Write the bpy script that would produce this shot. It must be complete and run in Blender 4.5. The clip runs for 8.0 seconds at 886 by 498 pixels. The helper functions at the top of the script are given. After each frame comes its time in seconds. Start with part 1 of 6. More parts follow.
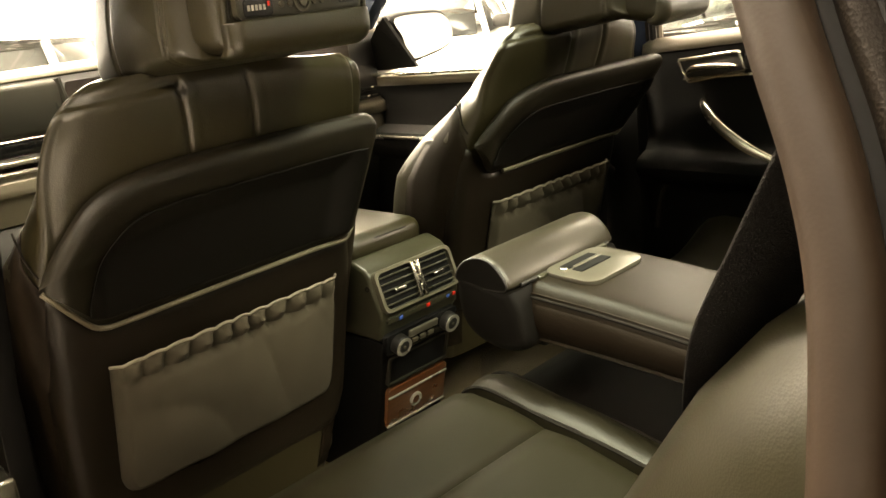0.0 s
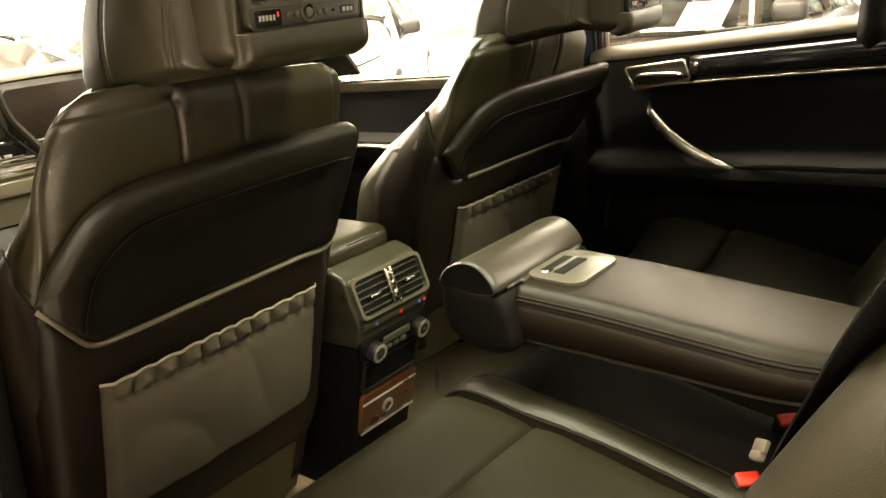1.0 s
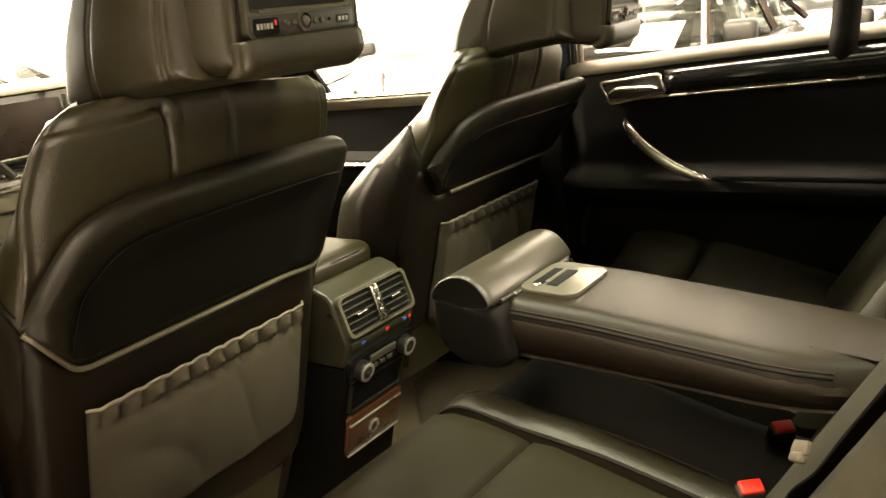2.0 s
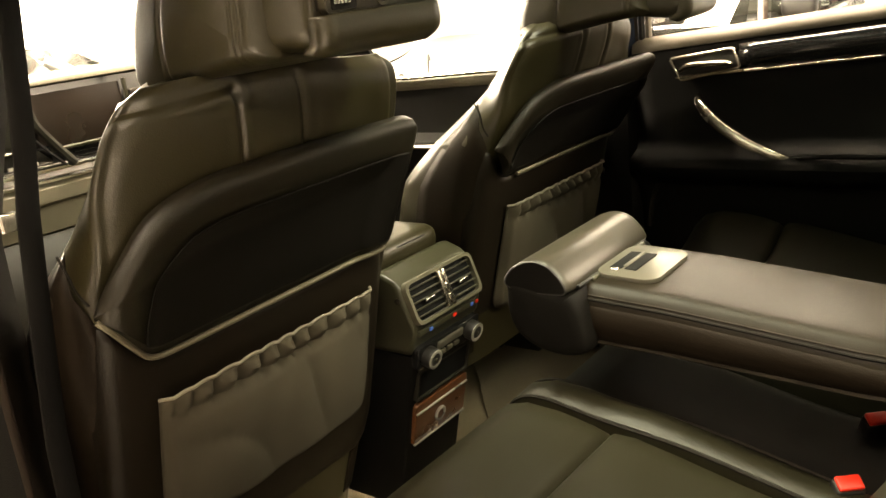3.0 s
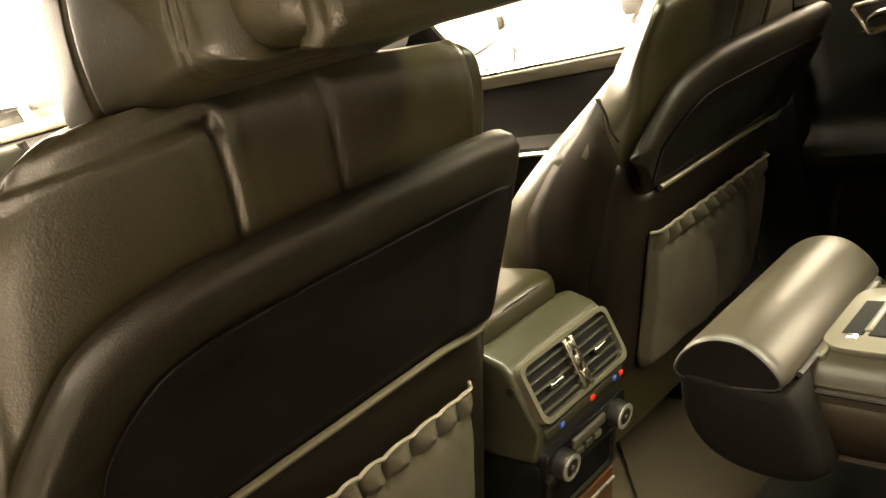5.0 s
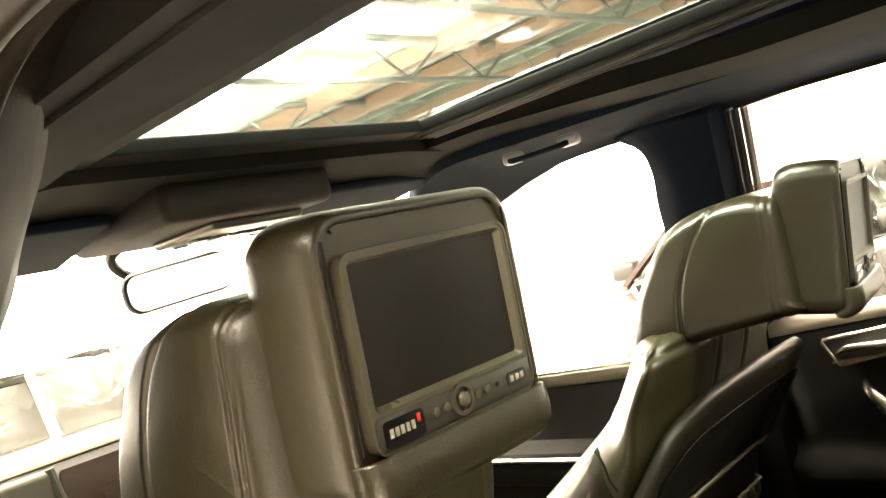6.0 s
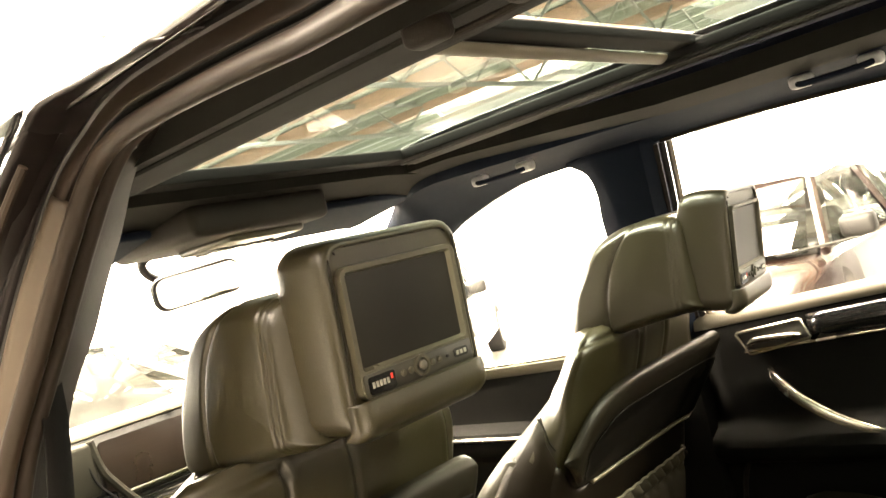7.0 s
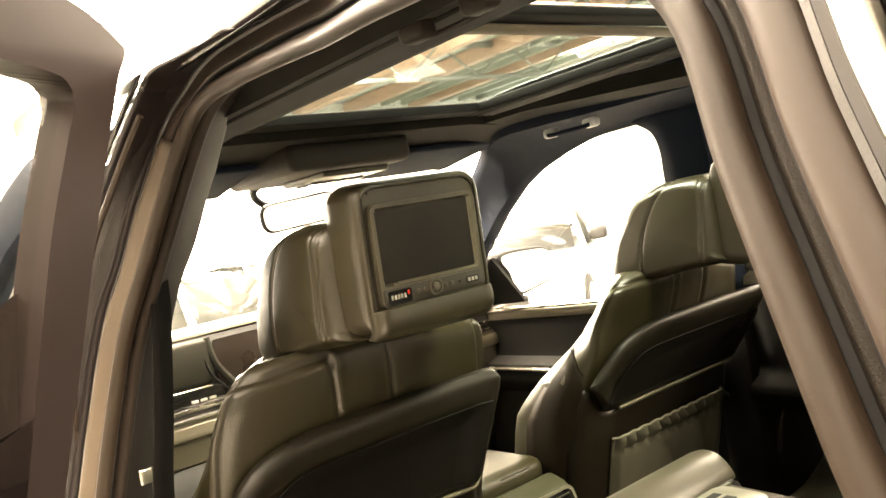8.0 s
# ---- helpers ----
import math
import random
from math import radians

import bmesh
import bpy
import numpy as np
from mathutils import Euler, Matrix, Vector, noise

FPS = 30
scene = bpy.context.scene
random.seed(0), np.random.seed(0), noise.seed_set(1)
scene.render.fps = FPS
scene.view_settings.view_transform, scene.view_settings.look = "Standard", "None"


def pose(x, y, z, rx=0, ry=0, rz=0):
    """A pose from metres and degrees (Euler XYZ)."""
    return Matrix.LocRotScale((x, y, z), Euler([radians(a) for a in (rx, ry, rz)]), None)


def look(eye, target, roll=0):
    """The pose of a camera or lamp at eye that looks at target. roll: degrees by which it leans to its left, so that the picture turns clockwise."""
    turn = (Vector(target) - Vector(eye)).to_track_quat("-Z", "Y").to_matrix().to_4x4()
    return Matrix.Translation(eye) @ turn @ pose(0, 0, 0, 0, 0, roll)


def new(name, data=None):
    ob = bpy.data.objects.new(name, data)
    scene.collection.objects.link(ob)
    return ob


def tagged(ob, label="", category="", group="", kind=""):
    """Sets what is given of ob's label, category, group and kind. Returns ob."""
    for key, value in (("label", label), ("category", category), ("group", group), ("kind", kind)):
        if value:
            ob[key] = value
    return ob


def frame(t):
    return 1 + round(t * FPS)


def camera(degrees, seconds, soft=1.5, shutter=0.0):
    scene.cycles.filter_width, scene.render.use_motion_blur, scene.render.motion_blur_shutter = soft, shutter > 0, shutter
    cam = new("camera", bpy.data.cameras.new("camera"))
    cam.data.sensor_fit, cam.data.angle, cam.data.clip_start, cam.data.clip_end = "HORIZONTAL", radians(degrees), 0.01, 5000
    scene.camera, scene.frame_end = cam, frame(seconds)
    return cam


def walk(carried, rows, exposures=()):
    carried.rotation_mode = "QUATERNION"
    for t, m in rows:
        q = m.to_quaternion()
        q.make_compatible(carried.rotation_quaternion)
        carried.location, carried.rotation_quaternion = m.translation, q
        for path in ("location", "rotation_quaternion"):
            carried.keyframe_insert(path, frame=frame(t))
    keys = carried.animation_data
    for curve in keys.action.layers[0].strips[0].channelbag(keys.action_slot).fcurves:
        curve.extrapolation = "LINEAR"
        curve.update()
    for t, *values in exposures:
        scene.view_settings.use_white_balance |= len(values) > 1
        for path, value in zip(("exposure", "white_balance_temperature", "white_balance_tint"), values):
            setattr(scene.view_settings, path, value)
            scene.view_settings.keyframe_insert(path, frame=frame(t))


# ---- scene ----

# ================= camera and walk =================
cam = camera(55.5, 8.0)
PATH = [
    (0, (-0.889, -0.902, 1.403), (0.438, 0.481, 0.83), -6.8),
    (0.5, (-0.926, -0.858, 1.412), (0.471, 0.455, 0.842), -6.4),
    (1, (-0.977, -0.828, 1.422), (0.501, 0.386, 0.837), -6.2),
    (2.3, (-1.004, -0.758, 1.409), (0.556, 0.373, 0.871), -6.4),
    (2.5, (-1.009, -0.746, 1.42), (0.541, 0.396, 0.882), -6.5),
    (3, (-0.989, -0.718, 1.405), (0.496, 0.494, 0.833), -7.5),
    (3.5, (-0.899, -0.617, 1.39), (0.507, 0.662, 0.767), -9.1),
    (4, (-0.743, -0.488, 1.359), (0.551, 0.895, 0.718), -12.5),
    (4.2, (-0.704, -0.455, 1.35), (0.561, 0.948, 0.694), -13.1),
    (5.3, (-0.683, -0.457, 1.401), (0.698, 0.925, 0.979), -14.7),
    (5.5, (-0.69, -0.481, 1.439), (0.713, 0.912, 1.136), -13.7),
    (6, (-0.729, -0.521, 1.51), (0.756, 0.817, 1.528), -14.1),
    (6.5, (-0.814, -0.609, 1.534), (0.698, 0.693, 1.66), -14.3),
    (7, (-0.915, -0.723, 1.515), (0.587, 0.596, 1.53), -14.0),
    (7.5, (-0.965, -0.842, 1.499), (0.45, 0.571, 1.466), -12.2),
    (8, (-0.964, -0.959, 1.489), (0.294, 0.594, 1.431), -10.5),
]
EXPOSE = [(0.0, 1.08, 7900, 14), (3.0, 1.08, 8100, 16), (4.2, 1.16, 8400, 18), (5.4, 1.56, 7900, 16), (6.3, 1.78, 7300, 14), (7.0, 1.82, 7500, 15), (8.0, 1.72, 7800, 16)]
walk(cam, [(t, look(eye, target, roll)) for t, eye, target, roll in PATH], EXPOSE)

# ================= world and light =================
world = bpy.data.worlds.new("world")
scene.world = world
world.use_nodes = True
wn = world.node_tree.nodes
sky = wn.new("ShaderNodeTexSky")
sky.sky_type, sky.sun_disc = "NISHITA", False
sky.sun_elevation, sky.sun_rotation = radians(48), radians(250)
world.node_tree.links.new(sky.outputs[0], wn["Background"].inputs[0])
wn["Background"].inputs[1].default_value = 0.12


def area(name, place, target, sx, sy, watts, colour):
    lamp = new(name, bpy.data.lights.new(name, "AREA"))
    lamp.data.shape, lamp.data.size, lamp.data.size_y = "RECTANGLE", sx, sy
    lamp.data.energy, lamp.data.color = watts, colour
    lamp.matrix_world = look(place, target)
    return lamp


WARM = (1.0, 0.93, 0.80)
# place along x and y, watts down and up
# lamps added by effect, to brighten seats, bench, walls and mirror
LAMPS = ((-3.6, -3.8, 120, 50), (-4.0, 2.6, 80, 80), (-3.3, -0.2, 200, 40), (0.0, 1.8, 1950, 30), (0.1, -4.1, 1250, 40), (-2.6, 10.0, 2400, 1400), (2.2, 4.2, 160, 400), (4.5, -8.2, 400, 200), (15.0, 3.0, 900, 600), (15.0, 10.5, 900, 600), (2.6, 10.0, 2700, 1900), (7.5, -6.0, 600, 400), (7.5, 2.0, 300, 800), (7.5, 10.0, 2100, 1600))
for lx, ly, down, up in LAMPS:
    area("hall_lamp", (lx, ly, 4.55), (lx, ly + 0.001, 0), 1.2, 4.2, down, WARM)
    area("hall_uplight", (lx, ly, 4.70), (lx, ly + 0.001, 9), 1.2, 4.2, up, (1.0, 0.96, 0.90))

# ================= materials =================


def material(name, colour, rough=0.5, metal=0.0, grain=0.0, size=400.0, vary=0.12, patch=9.0, coat=0.0, spec=0.5, sheen=0.0, rvary=0.1):
    m = bpy.data.materials.new(name)
    m.use_nodes = True
    nt = m.node_tree
    n, l = nt.nodes, nt.links
    b = n["Principled BSDF"]
    b.inputs["Roughness"].default_value = rough
    b.inputs["Metallic"].default_value = metal
    b.inputs["Coat Weight"].default_value = coat
    b.inputs["Specular IOR Level"].default_value = spec
    b.inputs["Sheen Weight"].default_value = sheen
    co = n.new("ShaderNodeTexCoord")
    big = n.new("ShaderNodeTexNoise")
    big.inputs["Scale"].default_value, big.inputs["Detail"].default_value = patch, 6
    l.new(co.outputs["Object"], big.inputs["Vector"])
    mix = n.new("ShaderNodeMixRGB")
    dark = tuple(c * (1 - vary) for c in colour)
    light = tuple(min(1, c * (1 + vary)) for c in colour)
    mix.inputs[1].default_value, mix.inputs[2].default_value = (*dark, 1), (*light, 1)
    l.new(big.outputs[0], mix.inputs[0])
    l.new(mix.outputs[0], b.inputs["Base Color"])
    rr = n.new("ShaderNodeMapRange")
    rr.inputs["To Min"].default_value, rr.inputs["To Max"].default_value = max(0.02, rough - rvary), min(1, rough + rvary)
    l.new(big.outputs[0], rr.inputs["Value"])
    l.new(rr.outputs[0], b.inputs["Roughness"])
    if grain > 0:
        fine = n.new("ShaderNodeTexVoronoi")
        fine.inputs["Scale"].default_value = size
        l.new(co.outputs["Object"], fine.inputs["Vector"])
        soft = n.new("ShaderNodeTexNoise")
        soft.inputs["Scale"].default_value = size * 0.45
        l.new(co.outputs["Object"], soft.inputs["Vector"])
        add = n.new("ShaderNodeMath")
        add.operation = "ADD"
        l.new(fine.outputs["Distance"], add.inputs[0])
        l.new(soft.outputs[0], add.inputs[1])
        bump = n.new("ShaderNodeBump")
        bump.inputs["Strength"].default_value, bump.inputs["Distance"].default_value = grain, 0.002
        l.new(add.outputs[0], bump.inputs["Height"])
        l.new(bump.outputs[0], b.inputs["Normal"])
    return m


def wood_material(name, a, b_col, coat=0.6):
    m = material(name, a, 0.30, coat=coat)
    n, l = m.node_tree.nodes, m.node_tree.links
    co = n.new("ShaderNodeTexCoord")
    mp = n.new("ShaderNodeMapping")
    mp.inputs["Scale"].default_value = (4, 30, 60)
    wv = n.new("ShaderNodeTexNoise")
    wv.inputs["Scale"].default_value, wv.inputs["Detail"].default_value, wv.inputs["Distortion"].default_value = 3, 8, 1.5
    rp = n.new("ShaderNodeMixRGB")
    rp.inputs[1].default_value, rp.inputs[2].default_value = (*a, 1), (*b_col, 1)
    l.new(co.outputs["Object"], mp.inputs[0])
    l.new(mp.outputs[0], wv.inputs["Vector"])
    l.new(wv.outputs[0], rp.inputs[0])
    l.new(rp.outputs[0], n["Principled BSDF"].inputs["Base Color"])
    return m


def glass_material(name, tint, edge=0.7):
    m = bpy.data.materials.new(name)
    m.use_nodes = True
    n, l = m.node_tree.nodes, m.node_tree.links
    n.remove(n["Principled BSDF"])
    tr, gl, mx, fr = (n.new("ShaderNode" + s) for s in ("BsdfTransparent", "BsdfGlossy", "MixShader", "LayerWeight"))
    tr.inputs[0].default_value = (*tint, 1)
    gl.inputs["Roughness"].default_value = 0.02
    fr.inputs[0].default_value = 0.5
    pw, sc = n.new("ShaderNodeMath"), n.new("ShaderNodeMapRange")
    pw.operation = "POWER"
    pw.inputs[1].default_value = 5.0
    sc.inputs["To Min"].default_value, sc.inputs["To Max"].default_value = 0.04, edge
    l.new(fr.outputs["Facing"], pw.inputs[0])
    l.new(pw.outputs[0], sc.inputs["Value"])
    l.new(sc.outputs[0], mx.inputs[0])
    l.new(tr.outputs[0], mx.inputs[1])
    l.new(gl.outputs[0], mx.inputs[2])
    l.new(mx.outputs[0], n["Material Output"].inputs[0])
    return m


LEATHER = material("leather", (0.0222, 0.0182, 0.0074), 0.33, spec=0.66, grain=0.085, size=620, vary=0.14, patch=7)
# seat leather darkened: the rear bench's shade is put into the colour
SHADED_LEATHER = material("shaded_bench_leather", (0.0130, 0.0114, 0.0052), 0.45, spec=0.34, grain=0.06, size=900, vary=0.16, patch=7)
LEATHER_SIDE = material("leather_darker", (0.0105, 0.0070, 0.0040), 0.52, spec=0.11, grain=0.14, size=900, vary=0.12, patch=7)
ARM_LEATHER = material("armrest_leather", (0.0135, 0.0098, 0.0054), 0.46, spec=0.17, grain=0.07, size=900, vary=0.12, patch=7)
LID_LEATHER = material("lid_leather", (0.029, 0.0245, 0.0160), 0.36, grain=0.04, size=900, vary=0.14, patch=7)
SEAM = material("seam_thread", (0.008, 0.0065, 0.0045), 0.8, spec=0.2)
STITCH = material("pale_stitch", (0.20, 0.17, 0.11), 0.7)
SHELL = material("backrest_plastic", (0.0110, 0.0088, 0.0048), 0.42, spec=0.34, grain=0.12, size=900)
# shell plastic again, blackened to paint the shade in its recess
SHELL_SHADE = material("shaded_shell_plastic", (0.0038, 0.0031, 0.0021), 0.50, spec=0.2, grain=0.12, size=900)
LOWER_SHELL = material("lower_backrest_plastic", (0.0095, 0.0066, 0.0038), 0.42, grain=0.12, size=900, spec=0.3)
STRIP = material("satin_strip", (0.13, 0.115, 0.080), 0.35, metal=0.3)
POCKET = material("pocket_cloth", (0.049, 0.040, 0.024), 0.85, grain=0.3, size=1500, vary=0.2)
POCKET_EDGE = material("pocket_piping", (0.25, 0.22, 0.17), 0.7)
BLACK = material("black_plastic", (0.012, 0.011, 0.010), 0.5, grain=0.1, size=900)
MATTBLACK = material("matt_black", (0.004, 0.004, 0.004), 0.8, spec=0.2)
GLOSSBLACK = material("gloss_black", (0.008, 0.008, 0.008), 0.12)
TRIM = material("soft_trim", (0.0098, 0.0070, 0.0047), 0.6, spec=0.18, grain=0.2, size=900)
DOORTRIM = material("door_trim", (0.004, 0.0036, 0.003), 0.62, spec=0.12, grain=0.2, size=900)
DOORTOP = material("door_top_trim", (0.16, 0.14, 0.11), 0.40, grain=0.2, size=900)
LINING = material("roof_lining_cloth", (0.0070, 0.0064, 0.0046), 0.9, spec=0.2, grain=0.25, size=1600)
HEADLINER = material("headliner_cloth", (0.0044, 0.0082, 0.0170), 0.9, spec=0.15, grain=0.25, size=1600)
BEIGE = material("beige_trim", (0.095, 0.082, 0.056), 0.55, grain=0.15, size=900)
CHROME = material("satin_metal", (0.62, 0.58, 0.50), 0.26, metal=1.0, vary=0.05)
BRIGHT = material("polished_metal", (0.80, 0.78, 0.74), 0.12, metal=1.0, vary=0.03)
CONSOLE = material("console_plastic", (0.034, 0.032, 0.019), 0.30, grain=0.1, size=900)
DULL = material("dull_dash_trim", (0.018, 0.017, 0.012), 0.6, spec=0.25, grain=0.15, size=900)
WOOD = wood_material("walnut", (0.15, 0.052, 0.018), (0.055, 0.021, 0.008))
DARKWOOD = wood_material("dark_walnut", (0.022, 0.013, 0.009), (0.010, 0.007, 0.005), 0.15)
CARPET = material("carpet", (0.185, 0.145, 0.088), 0.95, grain=0.9, size=900, vary=0.25, patch=14)
MATCARPET = material("mat_carpet", (0.130, 0.103, 0.064), 0.95, grain=0.9, size=900, vary=0.2, patch=14)
SCREEN = material("screen_glass", (0.012, 0.0105, 0.008), 0.34, spec=0.22, rvary=0.02)
BEZEL = material("bezel_plastic", (0.060, 0.054, 0.036), 0.4)
BEZELPALE = material("satin_vent_frame", (0.12, 0.11, 0.078), 0.30, metal=0.3)
CUP = material("pale_cup_plate", (0.105, 0.096, 0.074), 0.34, metal=0.2)
RINGPALE = material("pale_ring", (0.46, 0.44, 0.38), 0.28, metal=0.5)
RED = material("red_plastic", (0.75, 0.03, 0.015), 0.35)
WHITE = material("white_print", (0.75, 0.74, 0.70), 0.5)
PAINT = material("brown_metal_paint", (0.0090, 0.0062, 0.0052), 0.16, metal=0.1, coat=0.4, vary=0.08)
RUBBER = material("rubber_seal", (0.0125, 0.0076, 0.0042), 0.5, spec=0.22, grain=0.03, size=700)
SOFTLIP = material("soft_seal_lip", (0.0125, 0.0080, 0.0050), 0.65, spec=0.2, grain=0.05, size=700)
BELT = material("seat_belt_webbing", (0.005, 0.0045, 0.004), 0.9, spec=0.08, grain=0.5, size=1200)
DOORFACE = material("shut_face_paint", (0.0085, 0.0062, 0.0058), 0.42, spec=0.3, vary=0.1)
FLANGE = material("matt_flange_paint", (0.0190, 0.0122, 0.0082), 0.5, spec=0.25, vary=0.15, patch=20)
TAPE = material("flange_tape_film", (0.042, 0.029, 0.017), 0.45, vary=0.2, patch=30)
GLASS = glass_material("window_glass", (0.93, 0.95, 0.92))
ROOFGLASS = glass_material("tinted_roof_glass", (0.41, 0.452, 0.440), 0.2)
REARGLASS = glass_material("rear_window_glass", (0.75, 0.77, 0.75), 0.3)
MIRROR = material("mirror_silver", (0.92, 0.93, 0.93), 0.02, metal=1.0, vary=0.0, rvary=0.0)

# ================= mesh helpers =================


def mesh_object(name, verts, faces, mat, parent=None, label="", smooth=True):
    me = bpy.data.meshes.new(name)
    me.from_pydata([tuple(float(c) for c in v) for v in verts], [], faces)
    bm = bmesh.new()
    bm.from_mesh(me)
    bmesh.ops.recalc_face_normals(bm, faces=bm.faces)
    if all(e.is_manifold for e in bm.edges) and bm.calc_volume(signed=True) < 0:
        bmesh.ops.reverse_faces(bm, faces=bm.faces)
    bm.to_mesh(me)
    bm.free()
    return finish(name, me, mat, parent, label, smooth)


def finish(name, me, mat, parent=None, label="", smooth=True):
    me.materials.append(mat)
    if smooth:
        me.polygons.foreach_set("use_smooth", [True] * len(me.polygons))
        me.set_sharp_from_angle(angle=radians(42))
    ob = new(name, me)
    if parent is not None:
        ob.parent = parent
        if parent.type == "EMPTY":
            ob.matrix_parent_inverse = Matrix.Translation(-parent.location)
    if label:
        ob["label"] = label
    return ob


def part(name, bm, mat, parent=None, label="", smooth=True):
    me = bpy.data.meshes.new(name)
    bm.to_mesh(me)
    bm.free()
    return finish(name, me, mat, parent, label, smooth)


def thing(name, x, y, z, label, category, group=""):
    ob = new(name)
    ob.location = (x, y, z)
    ob.empty_display_size = 0.1
    return tagged(ob, label, category, group)


def structure(ob, label, category):
    return tagged(ob, label, category, kind="structure")


def loft(name, rings, mat, parent=None, label="", cap=True, closed=True):
    n = len(rings[0])
    verts = [p for r in rings for p in r]
    faces = []
    for i in range(len(rings) - 1):
        for j in range(n if closed else n - 1):
            k = (j + 1) % n
            faces.append((i * n + j, i * n + k, (i + 1) * n + k, (i + 1) * n + j))
    if cap and closed:
        faces.append(tuple(range(n)))
        faces.append(tuple((len(rings) - 1) * n + j for j in range(n)))
    return mesh_object(name, verts, faces, mat, parent, label)


def sheet(name, rows, mat, parent=None, label="", thick=0.004, offset=-1.0):
    ob = loft(name, rows, mat, parent, label, cap=False, closed=False)
    if thick:
        s = ob.modifiers.new("thickness", "SOLIDIFY")
        s.thickness, s.offset = thick, offset
    return ob


def smooth_path(pts, steps=8, closed=False):
    """Catmull-Rom through the points."""
    p = [Vector(q) for q in pts]
    out = []
    n = len(p)
    for i in range(n if closed else n - 1):
        a, b, c, d = (p[(i + k) % n] if closed else p[min(max(i + k, 0), n - 1)] for k in (-1, 0, 1, 2))
        for s in range(steps):
            t = s / steps
            out.append(0.5 * (2 * b + (c - a) * t + (2 * a - 5 * b + 4 * c - d) * t * t + (3 * b - a - 3 * c + d) * t ** 3))
    if not closed:
        out.append(p[-1])
    return out


def curve1(xs, ys, x):
    return float(np.interp(x, xs, ys))


def curve2(xs, ys, x):
    """Smooth curve through the points."""
    x = min(max(x, xs[0]), xs[-1])
    i = max(0, min(len(xs) - 2, int(np.searchsorted(xs, x)) - 1))

    def tangent(k):
        a, b = max(k - 1, 0), min(k + 1, len(xs) - 1)
        return (ys[b] - ys[a]) / (xs[b] - xs[a])

    h = xs[i + 1] - xs[i]
    t = (x - xs[i]) / h
    return (2 * t ** 3 - 3 * t ** 2 + 1) * ys[i] + (t ** 3 - 2 * t ** 2 + t) * h * tangent(i) + (3 * t ** 2 - 2 * t ** 3) * ys[i + 1] + (t ** 3 - t ** 2) * h * tangent(i + 1)


def tube(name, pts, r, mat, parent=None, label="", n=8, closed=False, flat=1.0):
    pts = [Vector(p) for p in pts]
    rings = []
    m = len(pts)
    side = None
    for i, p in enumerate(pts):
        a, b = (pts[i - 1], pts[(i + 1) % m]) if closed else (pts[max(i - 1, 0)], pts[min(i + 1, m - 1)])
        d = (b - a).normalized()
        if side is None:
            side = d.cross(Vector((0.13, 0.31, 0.94))).normalized()
        side = (side - d * side.dot(d)).normalized()
        up = d.cross(side)
        rad = r[i] if isinstance(r, (list, tuple)) else r
        rings.append([p + rad * (math.cos(q) * side + flat * math.sin(q) * up) for q in (2 * math.pi * k / n for k in range(n))])
    if closed:
        rings.append(rings[0])
    return loft(name, rings, mat, parent, label, cap=not closed)


def crease(ob, path, depth, width, lift=0.0, axes=(0, 1, 2), facing=None):
    """Presses a sewn groove along the path into a dense mesh, with a soft swelling beside it. The path has the named axes alone;
    facing: an axis and a sign, to keep to the faces that look that way."""
    me = ob.data
    n = len(me.vertices)
    co, nor = np.empty(n * 3), np.empty(n * 3)
    me.vertices.foreach_get("co", co)
    me.vertices.foreach_get("normal", nor)
    co, nor = co.reshape(-1, 3), nor.reshape(-1, 3)
    at, p = co[:, list(axes)], np.array([tuple(q) for q in path], float)
    best = np.full(n, 1e9)
    for a, b in zip(p[:-1], p[1:]):
        d = b - a
        t = np.clip(((at - a) @ d) / max(d @ d, 1e-12), 0, 1)[:, None]
        best = np.minimum(best, np.linalg.norm(at - a - t * d, axis=1))
    push = lift * np.exp(-((best - 3.2 * width) / (1.6 * width)) ** 2) - depth * np.exp(-((best / width) ** 2))
    if facing:
        push = push * np.clip(nor[:, facing[0]] * facing[1] * 4 + 0.6, 0, 1)
    me.vertices.foreach_set("co", (co + nor * push[:, None]).ravel())
    me.update()


def soft2(pts, steps=6):
    """A smooth path through points of two coordinates."""
    return [tuple(q)[:2] for q in smooth_path([(a, b, 0) for a, b in pts], steps)]


def rbox(name, lo, hi, r, mat, parent=None, label="", m=None, seg=3, taper=None):
    bm = bmesh.new()
    bmesh.ops.create_cube(bm, size=1)
    for v in bm.verts:
        v.co = Vector([(lo[k] + hi[k]) / 2 + v.co[k] * (hi[k] - lo[k]) for k in range(3)])
    if taper:
        taper(bm)
    if r > 0:
        bmesh.ops.bevel(bm, geom=bm.edges[:], offset=r, segments=seg, affect="EDGES", profile=0.5, clamp_overlap=True)
    if m is not None:
        bm.transform(m)
    return part(name, bm, mat, parent, label)


def plate(name, outline, y0, y1, mat, parent=None, label="", m=None, r=0.0):
    """A plate with an outline in x and z, from y0 to y1, laid by m."""
    bm = bmesh.new()
    vs = [bm.verts.new((x, y0, z)) for x, z in outline]
    f = bm.faces.new(vs)
    ext = bmesh.ops.extrude_face_region(bm, geom=[f])
    for v in [g for g in ext["geom"] if isinstance(g, bmesh.types.BMVert)]:
        v.co.y = y1
    bmesh.ops.recalc_face_normals(bm, faces=bm.faces)
    if r:
        es = [e for e in bm.edges if abs(e.verts[0].co.y - e.verts[1].co.y) < 1e-6]
        bmesh.ops.bevel(bm, geom=es, offset=r, segments=2, affect="EDGES", profile=0.5, clamp_overlap=True)
    if m is not None:
        bm.transform(m)
    return part(name, bm, mat, parent, label)


